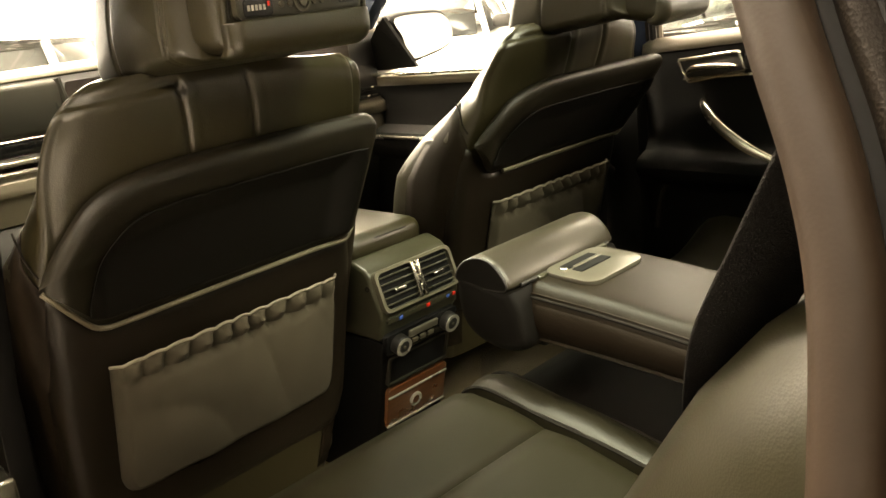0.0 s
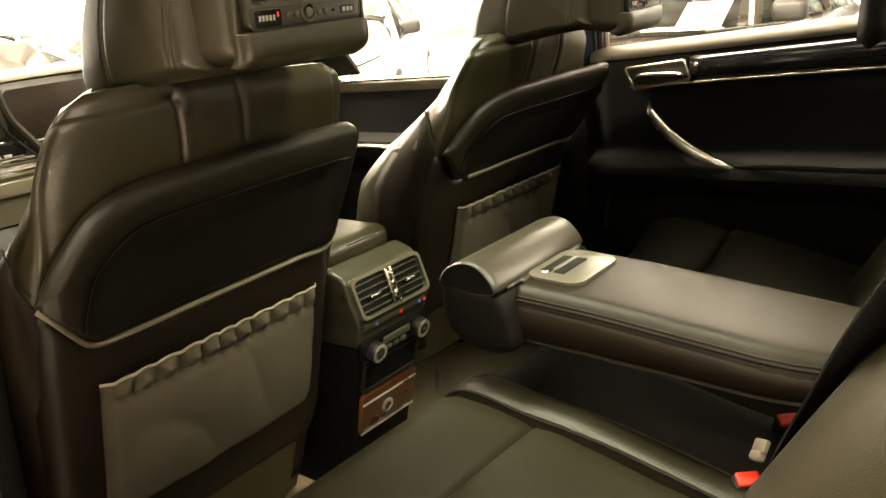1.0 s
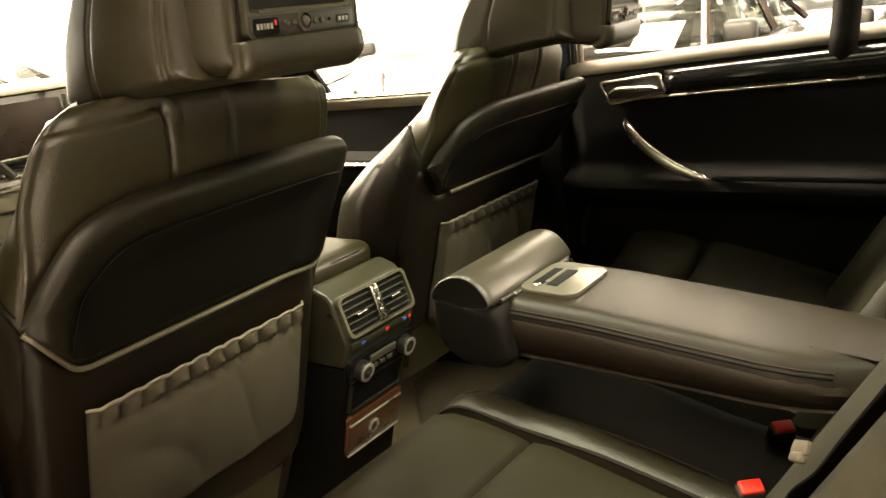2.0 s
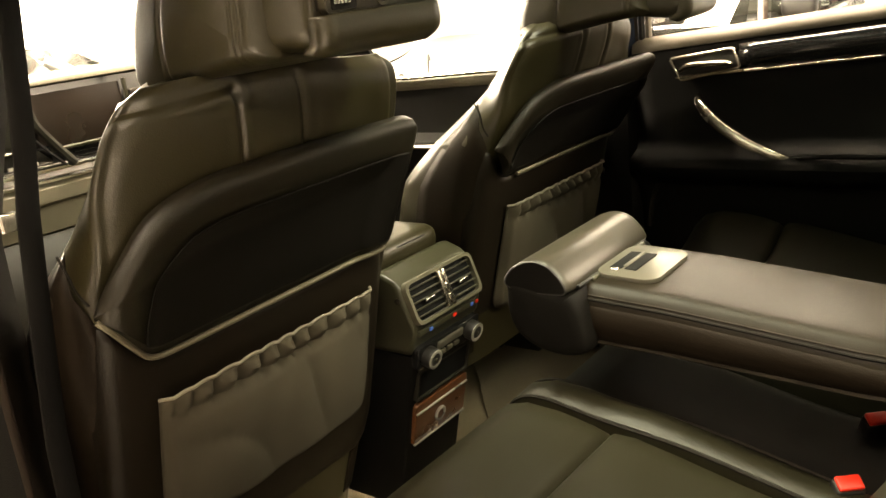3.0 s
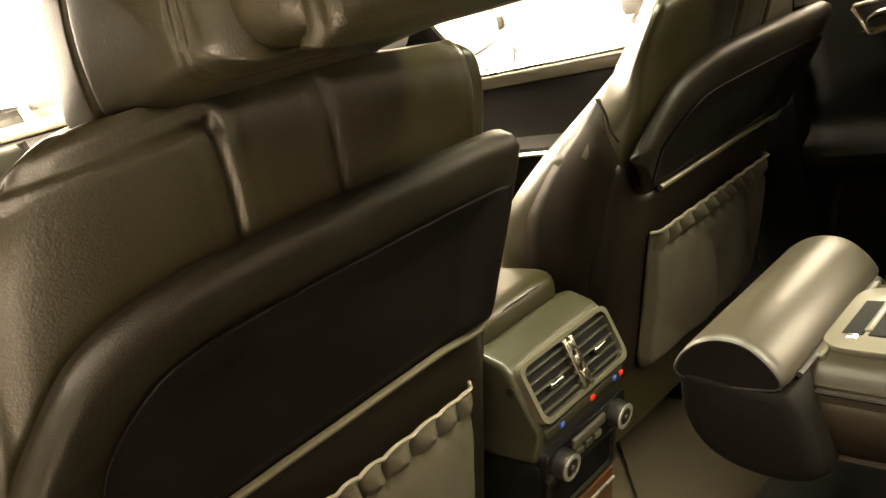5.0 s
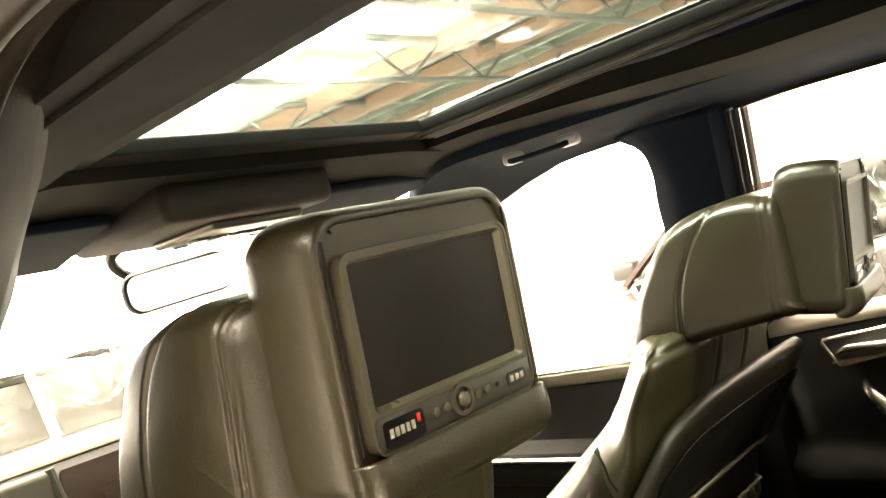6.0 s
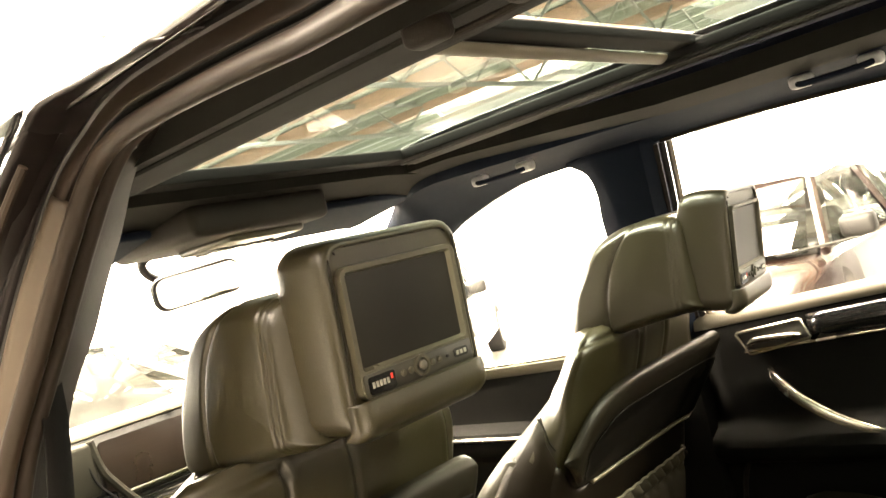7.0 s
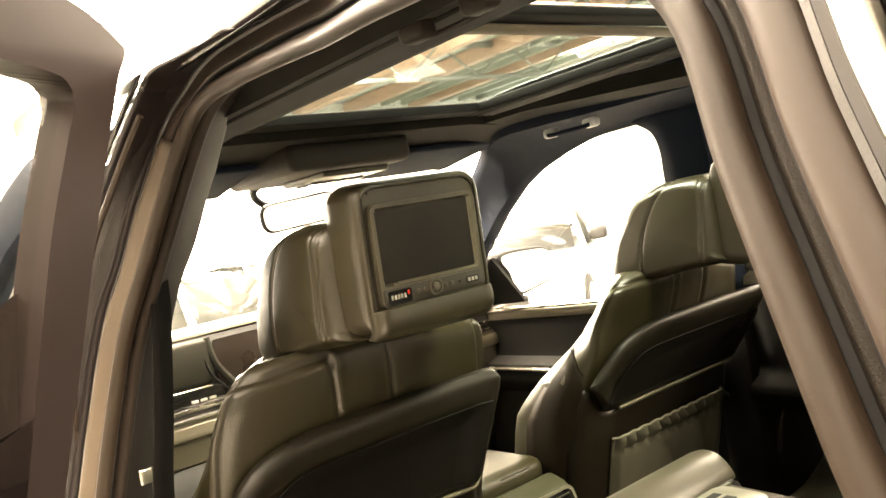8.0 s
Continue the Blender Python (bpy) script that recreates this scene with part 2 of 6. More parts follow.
def rounded(w, h, r, n=5):
    out = []
    for cx, cz, a in ((w - r, h - r, 0), (-w + r, h - r, 90), (-w + r, -h + r, 180), (w - r, -h + r, 270)):
        for k in range(n + 1):
            q = radians(a + 90 * k / n)
            out.append((cx + r * math.cos(q), cz + r * math.sin(q)))
    return out


def ringed(name, outer, inner, y0, y1, mat, parent=None, label="", m=None):
    """A frame between two outlines of equal count in x and z."""
    n = len(outer)
    v = [(x, y, z) for o, y in ((outer, y0), (inner, y0), (inner, y1), (outer, y1)) for x, z in o]
    f = []
    for a, b in ((0, 1), (1, 2), (2, 3), (3, 0)):
        for j in range(n):
            k = (j + 1) % n
            f.append((a * n + j, a * n + k, b * n + k, b * n + j))
    if m is not None:
        v = [m @ Vector(p) for p in v]
    return mesh_object(name, v, f, mat, parent, label)


def disc(name, place, normal, r, depth, mat, parent=None, label="", n=20, bevel=0.0):
    bm = bmesh.new()
    bmesh.ops.create_cone(bm, cap_ends=True, segments=n, radius1=r, radius2=r, depth=depth)
    if bevel:
        es = [e for e in bm.edges if abs(e.verts[0].co.z - e.verts[1].co.z) < 1e-6]
        bmesh.ops.bevel(bm, geom=es, offset=bevel, segments=2, affect="EDGES", profile=0.5)
    q = Vector(normal).to_track_quat("Z", "Y").to_matrix().to_4x4()
    bm.transform(Matrix.Translation(place) @ q)
    return part(name, bm, mat, parent, label)

# ================= hall round the car =================
HALL_WALL = material("white_wall_paint", (0.82, 0.82, 0.80), 0.8, vary=0.04, patch=0.6)
GREY_WALL = material("bounce_cutting_wall_grey", (0.30, 0.29, 0.28), 0.8, vary=0.06, patch=0.6)
HALL_FLOOR = material("polished_concrete", (0.30, 0.285, 0.26), 0.35, vary=0.12, patch=0.8)
HALL_ROOF = material("corrugated_roof_sheet", (0.66, 0.70, 0.66), 0.5, vary=0.1, patch=0.7)
STEEL = material("truss_steel", (0.30, 0.30, 0.28), 0.5, vary=0.2, patch=3)
RUST = material("orange_beam_paint", (0.52, 0.34, 0.25), 0.55, vary=0.25, patch=2)
LAMPCASE = material("lamp_case", (0.7, 0.7, 0.68), 0.5)

v = [(-120, -120, 0), (120, -120, 0), (120, 120, 0), (-120, 120, 0)]
ground = structure(mesh_object("ground", v, [(0, 1, 2, 3)], HALL_FLOOR), "pale polished concrete showroom floor", "floor")
HX0, HX1, HY0, HY1, HZ = -11.0, 24.0, -11.0, 18.0, 5.2


def hall_wall(name, a, b, openings, mat=HALL_WALL, label="white painted showroom wall with tall window openings"):
    """A wall from a to b with openings (from, to, low, high) along it."""
    d = Vector((b[0] - a[0], b[1] - a[1], 0))
    n = d.length
    d.normalize()
    t = Vector((-d.y, d.x, 0)) * 0.2
    bm = bmesh.new()
    cuts, marks = [], [0.0]
    for f, g, lo, hi in openings:
        cuts += [(marks[-1], f, 0, HZ), (f, g, 0, lo), (f, g, hi, HZ)]
        marks.append(g)
    cuts.append((marks[-1], n, 0, HZ))
    for f, g, lo, hi in cuts:
        if g - f < 0.01 or hi - lo < 0.01:
            continue
        ps = [Vector((a[0], a[1], 0)) + d * s + Vector((0, 0, z)) + o for o in (Vector(), t) for s, z in ((f, lo), (g, lo), (g, hi), (f, hi))]
        vs = [bm.verts.new(p) for p in ps]
        for q in ((0, 1, 2, 3), (7, 6, 5, 4), (0, 4, 5, 1), (1, 5, 6, 2), (2, 6, 7, 3), (3, 7, 4, 0)):
            bm.faces.new([vs[k] for k in q])
    return structure(part(name, bm, mat, None, "", False), label, "wall")


hall_wall("wall_north", (HX0, HY1), (HX1, HY1), [(1.5, 6.5, 0.6, 4.2), (8, 13, 0.6, 4.2), (15, 22, 0.6, 4.2), (25, 33, 0.6, 4.2)])
hall_wall("wall_east", (HX1, HY1), (HX1, HY0), [(2, 8, 0.6, 4.2), (10, 16, 0.6, 4.2), (18, 27, 0.6, 4.2)])
# unseen walls, added grey and windowless to cut light bounced into the car
hall_wall("wall_south", (HX1, HY0), (HX0, HY0), [], GREY_WALL, "unseen hall wall greyed to cut bounced light")
hall_wall("wall_west", (HX0, HY0), (HX0, HY1), [], GREY_WALL, "unseen hall wall greyed to cut bounced light")

# bright sky outside the window openings
DAYLIGHT = bpy.data.materials.new("bright_overcast_sky")
DAYLIGHT.use_nodes = True
DAYLIGHT.node_tree.nodes["Principled BSDF"].inputs["Base Color"].default_value = (0.8, 0.8, 0.8, 1)
DAYLIGHT.node_tree.nodes["Principled BSDF"].inputs["Emission Color"].default_value = (1.0, 0.98, 0.94, 1)
DAYLIGHT.node_tree.nodes["Principled BSDF"].inputs["Emission Strength"].default_value = 3.5
for x0, x1, y0, y1 in ((HX0, HX1, HY1 + 1.0, HY1 + 1.05), (HX0, HX1, HY0 - 1.05, HY0 - 1.0), (HX1 + 1.0, HX1 + 1.05, HY0, HY1), (HX0 - 1.05, HX0 - 1.0, HY0, HY1)):
    structure(rbox("backdrop", (x0, y0, 0.0), (x1, y1, 5.0), 0.0, DAYLIGHT), "plain bright overcast sky outside the hall", "sky")

# corrugated roof with skylight slots
rows = []
for i in range(351):
    x = HX0 + (HX1 - HX0) * i / 350
    rows.append([(x, HY0, HZ + 0.05 * (i % 2)), (x, HY1, HZ + 0.05 * (i % 2))])
roof = loft("ceiling", rows, HALL_ROOF, cap=False, closed=False)
structure(roof, "pale corrugated metal hall roof", "ceiling")


def hall_truss(y):
    t = thing("roof_truss", 0, y, HZ - 0.9, "painted steel lattice truss under the hall roof", "truss", "hall roof trusses")
    tube("top_chord", [(HX0, y, HZ - 0.12), (HX1, y, HZ - 0.12)], 0.06, STEEL, t, n=6)
    tube("bottom_chord", [(HX0, y, HZ - 0.8), (HX1, y, HZ - 0.8)], 0.05, STEEL, t, n=6)
    k = 36
    for i in range(k):
        x0, x1 = HX0 + (HX1 - HX0) * i / k, HX0 + (HX1 - HX0) * (i + 1) / k
        zs = (HZ - 0.8, HZ - 0.12) if i % 2 else (HZ - 0.12, HZ - 0.8)
        tube("web_bar", [(x0, y, zs[0]), (x1, y, zs[1])], 0.03, STEEL, t, n=5)
    return t


for ty in (-4.0, -1.5, 0.9, 3.2, 5.6, 8.4, 12.0):
    hall_truss(ty)
for bx in (-3.4, 0.9, 3.8, 6.5, 10.4, 12.0, 14.2):
    ob = rbox("roof_beam", (bx - 0.12, HY0, HZ - 0.32), (bx + 0.12, HY1, HZ - 0.02), 0.01, RUST)
    tagged(ob, "orange painted steel roof beam", "beam", "hall roof beams")
PURLIN = material("greenish_purlin_paint", (0.34, 0.36, 0.30), 0.5, vary=0.2, patch=2)
for i in range(14):
    px = 13.2 + 0.72 * i
    ob = rbox("roof_purlin", (px - 0.07, HY0, HZ - 0.16), (px + 0.07, HY1, HZ - 0.01), 0.01, PURLIN)
    tagged(ob, "grey-green steel purlin under the hall roof", "beam", "hall roof purlins")
SKYLIGHT = bpy.data.materials.new("daylit_skylight")
SKYLIGHT.use_nodes = True
SKYLIGHT.node_tree.nodes["Principled BSDF"].inputs["Base Color"].default_value = (0.8, 0.82, 0.8, 1)
SKYLIGHT.node_tree.nodes["Principled BSDF"].inputs["Emission Color"].default_value = (1.0, 0.97, 0.90, 1)
SKYLIGHT.node_tree.nodes["Principled BSDF"].inputs["Emission Strength"].default_value = 0.9
for sx in (-4.6, -1.3, 2.2, 5.2, 8.0, 17.2):
    ob = rbox("skylight", (sx - 0.75, -3.5, HZ - 0.05), (sx + 0.75, HY1 - 0.5, HZ - 0.02), 0.0, SKYLIGHT)
    tagged(ob, "long translucent daylit roof panel", "skylight", "roof skylights")
# casings and rods made up to carry the added lamps
for lx, ly, down, up in LAMPS:
    fit = thing("lamp_fitting", lx, ly, 4.57, "added long white fill light hung on rods from the roof", "lamp", "hall lights")
    rbox("casing", (lx - 0.66, ly - 2.16, 4.57), (lx + 0.66, ly + 2.16, 4.68), 0.02, LAMPCASE, fit)
    for dy in (-1.6, 1.6):
        tube("rod", [(lx, ly + dy, 4.66), (lx, ly + dy, HZ + 0.03)], 0.012, STEEL, fit, n=6)

# ================= parked cars outside =================
TYRE = material("tyre_rubber", (0.02, 0.02, 0.02), 0.8)
DARKGLASS = material("car_window_tint", (0.030, 0.032, 0.032), 0.06, spec=0.5)
CLEARGLASS = glass_material("clear_car_glass", (0.62, 0.64, 0.62), 0.5)
HEADLAMP = material("headlamp_lens", (0.75, 0.76, 0.78), 0.08, metal=0.6)


def parked_car(x, y, turn, paint, label, tall=0.0, glass=None):
    """A car 4.5 m long whose nose points along +y before it is turned."""
    m = pose(x, y, 0, 0, 0, turn)
    car = thing("parked_car", x, y, 0, label, "car", "cars in the hall")

    def tr(rings):
        return [[m @ Vector(p) for p in r] for r in rings]

    def ring(yy, zb, zt, w, r):
        pts = [(-w, zb + 0.12), (-w * 1.0, (zb + zt) / 2), (-w * 0.97, zt - r), (-w * 0.86, zt), (0, zt + 0.02), (w * 0.86, zt), (w * 0.97, zt - r), (w, (zb + zt) / 2), (w, zb + 0.12), (w * 0.8, zb), (-w * 0.8, zb)]
        return [(p, yy, q) for p, q in pts]

    h = tall
    rings = [ring(-2.25, 0.35, 0.75 + h, 0.70, 0.1), ring(-2.15, 0.25, 0.95 + h, 0.84, 0.1), ring(-1.4, 0.22, 1.0 + h, 0.90, 0.08), ring(0, 0.22, 0.97 + h, 0.91, 0.06), ring(0.9, 0.22, 0.95 + h, 0.90, 0.06), ring(1.5, 0.22, 0.88 + h * 0.8, 0.89, 0.08), ring(2.0, 0.22, 0.76 + h * 0.6, 0.85, 0.1), ring(2.25, 0.32, 0.62 + h * 0.4, 0.68, 0.1)]
    body = loft("body", tr(rings), paint, car)

    def top(yy, z, w):
        return [(-w, yy, z), (-w * 0.9, yy, z + 0.03), (0, yy, z + 0.05), (w * 0.9, yy, z + 0.03), (w, yy, z), (0, yy, z - 0.06)]

    roof_rings = [top(-1.75, 1.18 + h, 0.60), top(-1.2, 1.40 + h, 0.63), top(-0.4, 1.46 + h, 0.64), top(0.25, 1.42 + h, 0.62)]
    loft("roof", tr(roof_rings), paint, car)
    for s in (-1, 1):
        for (y0, y1, y2, y3) in ((-1.65, -0.75, -0.75, -1.35), (-0.68, 0.85, 0.15, -0.68)):
            q = [(s * 0.85, y0, 0.97 + h), (s * 0.85, y1, 0.95 + h), (s * 0.66, y2, 1.38 + h), (s * 0.66, y3, 1.37 + h)]
            ob = mesh_object("side_window", [m @ Vector(p) for p in q], [(0, 1, 2, 3)], glass or DARKGLASS, car)
            ob.modifiers.new("thickness", "SOLIDIFY").thickness = 0.01
        for (a, b) in (((s * 0.84, 1.02, 0.95 + h), (s * 0.61, 0.25, 1.41 + h)), ((s * 0.86, -0.72, 0.96 + h), (s * 0.65, -0.72, 1.42 + h)), ((s * 0.83, -2.0, 0.98 + h), (s * 0.6, -1.5, 1.32 + h))):
            tube("pillar", [m @ Vector(a), m @ Vector(b)], 0.035, paint, car, n=6)
        for wy in (-1.35, 1.4):
            wheel = disc("wheel", m @ Vector((s * 0.80, wy, 0.33)), m.to_3x3() @ Vector((s, 0, 0)), 0.33, 0.22, TYRE, car, n=24, bevel=0.03)
            disc("rim", m @ Vector((s * 0.905, wy, 0.33)), m.to_3x3() @ Vector((s, 0, 0)), 0.22, 0.03, CHROME, wheel, n=20, bevel=0.01)
        mir = rbox("door_mirror", (s * 0.98 - 0.11, 0.62, 0.98 + h), (s * 0.98 + 0.11, 0.76, 1.13 + h), 0.04, BLACK, car, m=m)
        rbox("mirror_glass", (s * 0.98 - 0.085, 0.612, 1.0 + h), (s * 0.98 + 0.085, 0.62, 1.11 + h), 0.003, MIRROR, mir, m=m)
        rbox("headlamp", (s * 0.62 - 0.16, 1.98, 0.58 + h * 0.5), (s * 0.62 + 0.14, 2.20, 0.72 + h * 0.5), 0.04, HEADLAMP, car, m=m)
    for (y0, z0, y1, z1) in ((1.05, 0.96, 0.28, 1.42), (-2.0, 1.0, -1.55, 1.33)):
        q = [(-0.74, y0, z0 + h), (0.74, y0, z0 + h), (0.58, y1, z1 + h), (-0.58, y1, z1 + h)]
        ob = mesh_object("windscreen", [m @ Vector(p) for p in q], [(0, 1, 2, 3)], glass or DARKGLASS, car)
        ob.modifiers.new("thickness", "SOLIDIFY").thickness = 0.01
    rbox("grille", (-0.38, 2.17, 0.42), (0.38, 2.26, 0.60), 0.02, BLACK, car, m=m)
    if glass:
        for s in (-1, 1):
            st = rbox("car_seat", (s * 0.36 - 0.24, -0.42, 0.90), (s * 0.36 + 0.24, -0.24, 1.16), 0.06, SEATCLOTH, car, "grey cloth seat seen through the windscreen", m=m, seg=3)
            rbox("headrest", (s * 0.36 - 0.13, -0.40, 1.17), (s * 0.36 + 0.13, -0.29, 1.34), 0.045, SEATCLOTH, st, m=m, seg=3)
        rbox("dash_top", (-0.78, 0.45, 0.93), (0.78, 0.98, 1.005), 0.02, BLACK, car, m=m)
        tube("steering_wheel", [m @ Vector((0.36 + 0.18 * math.cos(a), 0.33 + 0.07 * math.sin(a), 1.05 + 0.16 * math.sin(a))) for a in [2 * math.pi * k / 24 for k in range(24)]], 0.015, BLACK, car, n=6, closed=True)
        for s in (-1, 1):
            tube("wiper", [m @ Vector((s * 0.55, 1.08, 0.975)), m @ Vector((s * 0.55 - 0.5, 1.03, 1.00))], 0.010, BLACK, car, n=5)
    return car


SEATCLOTH = material("grey_seat_cloth", (0.11, 0.105, 0.095), 0.85, grain=0.2, size=700)
SILVER = material("silver_car_paint", (0.55, 0.56, 0.57), 0.25, metal=0.5, coat=0.6, vary=0.03)
WHITEPAINT = material("white_car_paint", (0.80, 0.80, 0.79), 0.2, coat=0.6, vary=0.02)
BRONZE = material("bronze_car_paint", (0.020, 0.0095, 0.0072), 0.22, metal=0.15, coat=0.6, vary=0.05)
DARKPAINT = material("dark_car_paint", (0.05, 0.055, 0.065), 0.2, metal=0.4, coat=0.6, vary=0.05)
bronze = parked_car(5.75, 1.90, 90, BRONZE, "bronze-brown car with a white sheet behind its windscreen", glass=CLEARGLASS)
PX = -0.47
fw = Vector((0, 0.77, -0.46)).normalized()
up_n = Vector((0, 0.46, 0.77)).normalized()
mb = pose(5.75, 1.90, 0, 0, 0, 90)
q = [Vector((x, 0.90, 1.05)) + fw * d + up_n * (0.022 + e) for e in (0.0, 0.004) for x, d in ((PX - 0.16, -0.16), (PX + 0.16, -0.16), (PX + 0.16, 0.16), (PX - 0.16, 0.16))]
mesh_object("paper_sheet", [mb @ p for p in q], [(0, 1, 2, 3), (4, 5, 6, 7), (0, 1, 5, 4), (1, 2, 6, 5), (2, 3, 7, 6), (3, 0, 4, 7)], WHITE, bronze, "blank white sheet on the windscreen")
parked_car(5.9, -0.75, 90, DARKPAINT, "dark blue-grey car parked beside the bronze one")
parked_car(10.6, 1.2, 90, WHITEPAINT, "white car parked in the far row")
parked_car(0.9, 6.3, 90, SILVER, "silver car parked across the nose")
parked_car(6.9, 6.9, 122, WHITEPAINT, "white car parked ahead beyond the windscreen")
parked_car(-2.9, 7.4, 60, WHITEPAINT, "white car parked ahead at an angle")
parked_car(3.4, 10.2, 90, SILVER, "silver car parked far ahead")

# ================= car: side plane and setting =================


def side_x(z):
    return 0.73 - 0.31 * (z - 1.21) if z > 1.21 else 0.73


floor = rbox("car_floor", (-0.74, -0.95, 0.38), (0.74, 1.2, 0.44), 0.01, CARPET)
structure(floor, "brown carpeted car floor", "floor")
ob = rbox("floor_mat", (-0.62, -0.02, 0.441), (-0.16, 0.5, 0.453), 0.004, CARPET)
tagged(ob, "brown carpet mat on the car floor", "mat", "car floor mats")

step = rbox("raised_floor", (0.12, -0.04, 0.4405), (0.70, 0.80, 0.560), 0.012, CARPET)
structure(step, "brown carpeted raised floor of the rear footwell", "floor")
mat_out = [(0.165, 0.06), (0.172, 0.115), (0.186, 0.168), (0.200, 0.190), (0.310, 0.285), (0.40, 0.36), (0.44, 0.40), (0.62, 0.40), (0.64, 0.38), (0.64, 0.06), (0.62, 0.045), (0.18, 0.045)]
bm = bmesh.new()
vs = [bm.verts.new((x, y, 0.5605)) for x, y in mat_out]
ext = bmesh.ops.extrude_face_region(bm, geom=[bm.faces.new(vs)])
for g in ext["geom"]:
    if isinstance(g, bmesh.types.BMVert):
        g.co.z = 0.569
bmesh.ops.recalc_face_normals(bm, faces=bm.faces)
tagged(part("floor_mat", bm, MATCARPET), "dark brown carpet mat on the raised floor", "mat", "car floor mats")
rows = []
for i in range(15):
    y = -0.10 + 1.0 * i / 14
    rows.append([(x, y, 0.4405 + h * min(1.0, 0.3 + 0.7 * (y + 0.10) / 0.12)) for x, h in ((-0.21, 0.0), (-0.17, 0.045), (-0.12, 0.10), (-0.05, 0.122), (0.03, 0.125), (0.10, 0.115), (0.17, 0.08), (0.23, 0.03), (0.27, 0.0))])
structure(sheet("floor_tunnel", rows, CARPET, thick=0.004), "brown carpeted hump along the middle of the floor", "floor")

# roof lining with the roof window cut out
SR_L, SR_R, SR_F, SR_B = -0.30, 0.36, 0.44, -1.25


def lining_z(x, y):
    if x < 0:
        z = 1.702 - 0.17 * max(0.0, -0.30 - x)
    else:
        z = 1.702 - 0.036 * max(0.0, min(1.0, (0.4 - y) / 0.55)) * max(0.0, min(1.0, (x - 0.2) / 0.16)) - 0.15 * max(0.0, x - 0.36)
    if y > 0.40:
        z -= 0.12 * (y - 0.40)
    return z


bm = bmesh.new()
for x0, x1, y0, y1 in ((-0.478, SR_L, -1.35, SR_F), (SR_R, 0.44, -1.35, SR_F), (-0.478, 0.50, SR_F, 0.80), (-0.478, 0.44, -1.9, -1.35)):
    k, j = 10, 16
    g = [[[bm.verts.new((x0 + (x1 - x0) * a / k, y0 + (y1 - y0) * b / j, lining_z(x0 + (x1 - x0) * a / k, y0 + (y1 - y0) * b / j) + up)) for b in range(j + 1)] for a in range(k + 1)] for up in (0, 0.03)]
    for a in range(k):
        for b in range(j):
            for s in (0, 1):
                bm.faces.new((g[s][a][b], g[s][a + 1][b], g[s][a + 1][b + 1], g[s][a][b + 1]))
    for s in range(j):
        for a in (0, k):
            bm.faces.new((g[0][a][s], g[0][a][s + 1], g[1][a][s + 1], g[1][a][s]))
    for s in range(k):
        for b in (0, j):
            bm.faces.new((g[0][s][b], g[0][s + 1][b], g[1][s + 1][b], g[1][s][b]))
structure(part("ceiling", bm, LINING), "dark grey cloth roof lining of the car", "ceiling")

structure(tube("lining_fold", [(-0.445, y, 1.678) for y in (-1.3, -0.9, -0.5, -0.1, 0.2, 0.42)], 0.005, LINING, n=8), "soft fold pressed into the roof lining", "trim")

# roof window
rw = thing("roof_window", 0.03, 0, 1.72, "panoramic tinted glass roof with black frame and pale blind roller", "sunroof")
for nm, lo, hi in (("track", (0.295, SR_B, 1.715), (0.42, 0.47, 1.735)), ("track", (-0.42, SR_B, 1.715), (-0.245, 0.47, 1.735)), ("front_frame", (-0.42, 0.385, 1.716), (0.42, 0.52, 1.736))):
    rbox(nm, lo, hi, 0.004, MATTBLACK, rw)
for k in range(3):
    tube("guide_rail", [(0.305 + 0.018 * k, SR_B, 1.713), (0.305 + 0.018 * k, 0.40, 1.709)], 0.003, BLACK, rw, n=5)
rbox("front_glass", (-0.40, -0.19, 1.744), (0.40, 0.50, 1.748), 0.0, ROOFGLASS, rw)
rbox("rear_glass", (-0.40, -1.25, 1.744), (0.40, -0.236, 1.748), 0.0, ROOFGLASS, rw)
tube("blind_roller", [(-0.40, -0.196, 1.722), (0.330, -0.178, 1.722)], 0.011, BEIGE, rw, "pale rolled roof blind", n=14, flat=0.5)
rbox("crossbar", (-0.42, -0.236, 1.728), (0.36, -0.190, 1.742), 0.004, MATTBLACK, rw)

# outer roof skin round the glass
rows = []
for i in range(21):
    y = -1.9 + 2.75 * i / 20
    dz = -0.06 * max(0, (y - 0.35) / 0.5) ** 1.5
    rows.append([(-0.560, y, 1.716 + dz), (-0.556, y, 1.730 + dz), (-0.538, y, 1.746 + dz), (-0.49, y, 1.758 + dz), (-0.41, y, 1.766 + dz)])
structure(sheet("roof_skin_left", rows, PAINT, thick=0.004), "dark brown painted metal roof edge", "roof")
structure(sheet("roof_skin_right", [[(-a, b, c) for a, b, c in r] for r in rows], PAINT, thick=0.004), "dark brown painted metal roof edge", "roof")

# right roof rail running into the windscreen pillar
TOPY = [-1.9, -1.2, -0.9, -0.6, -0.5, -0.32, -0.24, -0.1, 0.0, 0.17, 0.217, 0.328, 0.441, 0.548, 0.624, 0.75, 1.0, 1.3]
TOPZ = [1.46, 1.53, 1.572, 1.606, 1.616, 1.623, 1.626, 1.628, 1.627, 1.627, 1.628, 1.625, 1.604, 1.575, 1.543, 1.47, 1.29, 1.08]
INX = ([-2, 0.50, 0.60, 0.70, 0.80, 1.0, 1.3], [0.44, 0.44, 0.50, 0.580, 0.622, 0.672, 0.72])
INZ = ([-2, -1.2, 0.45, 0.60, 0.70, 0.80, 1.0, 1.3], [1.56, 1.64, 1.668, 1.655, 1.620, 1.565, 1.435, 1.23])


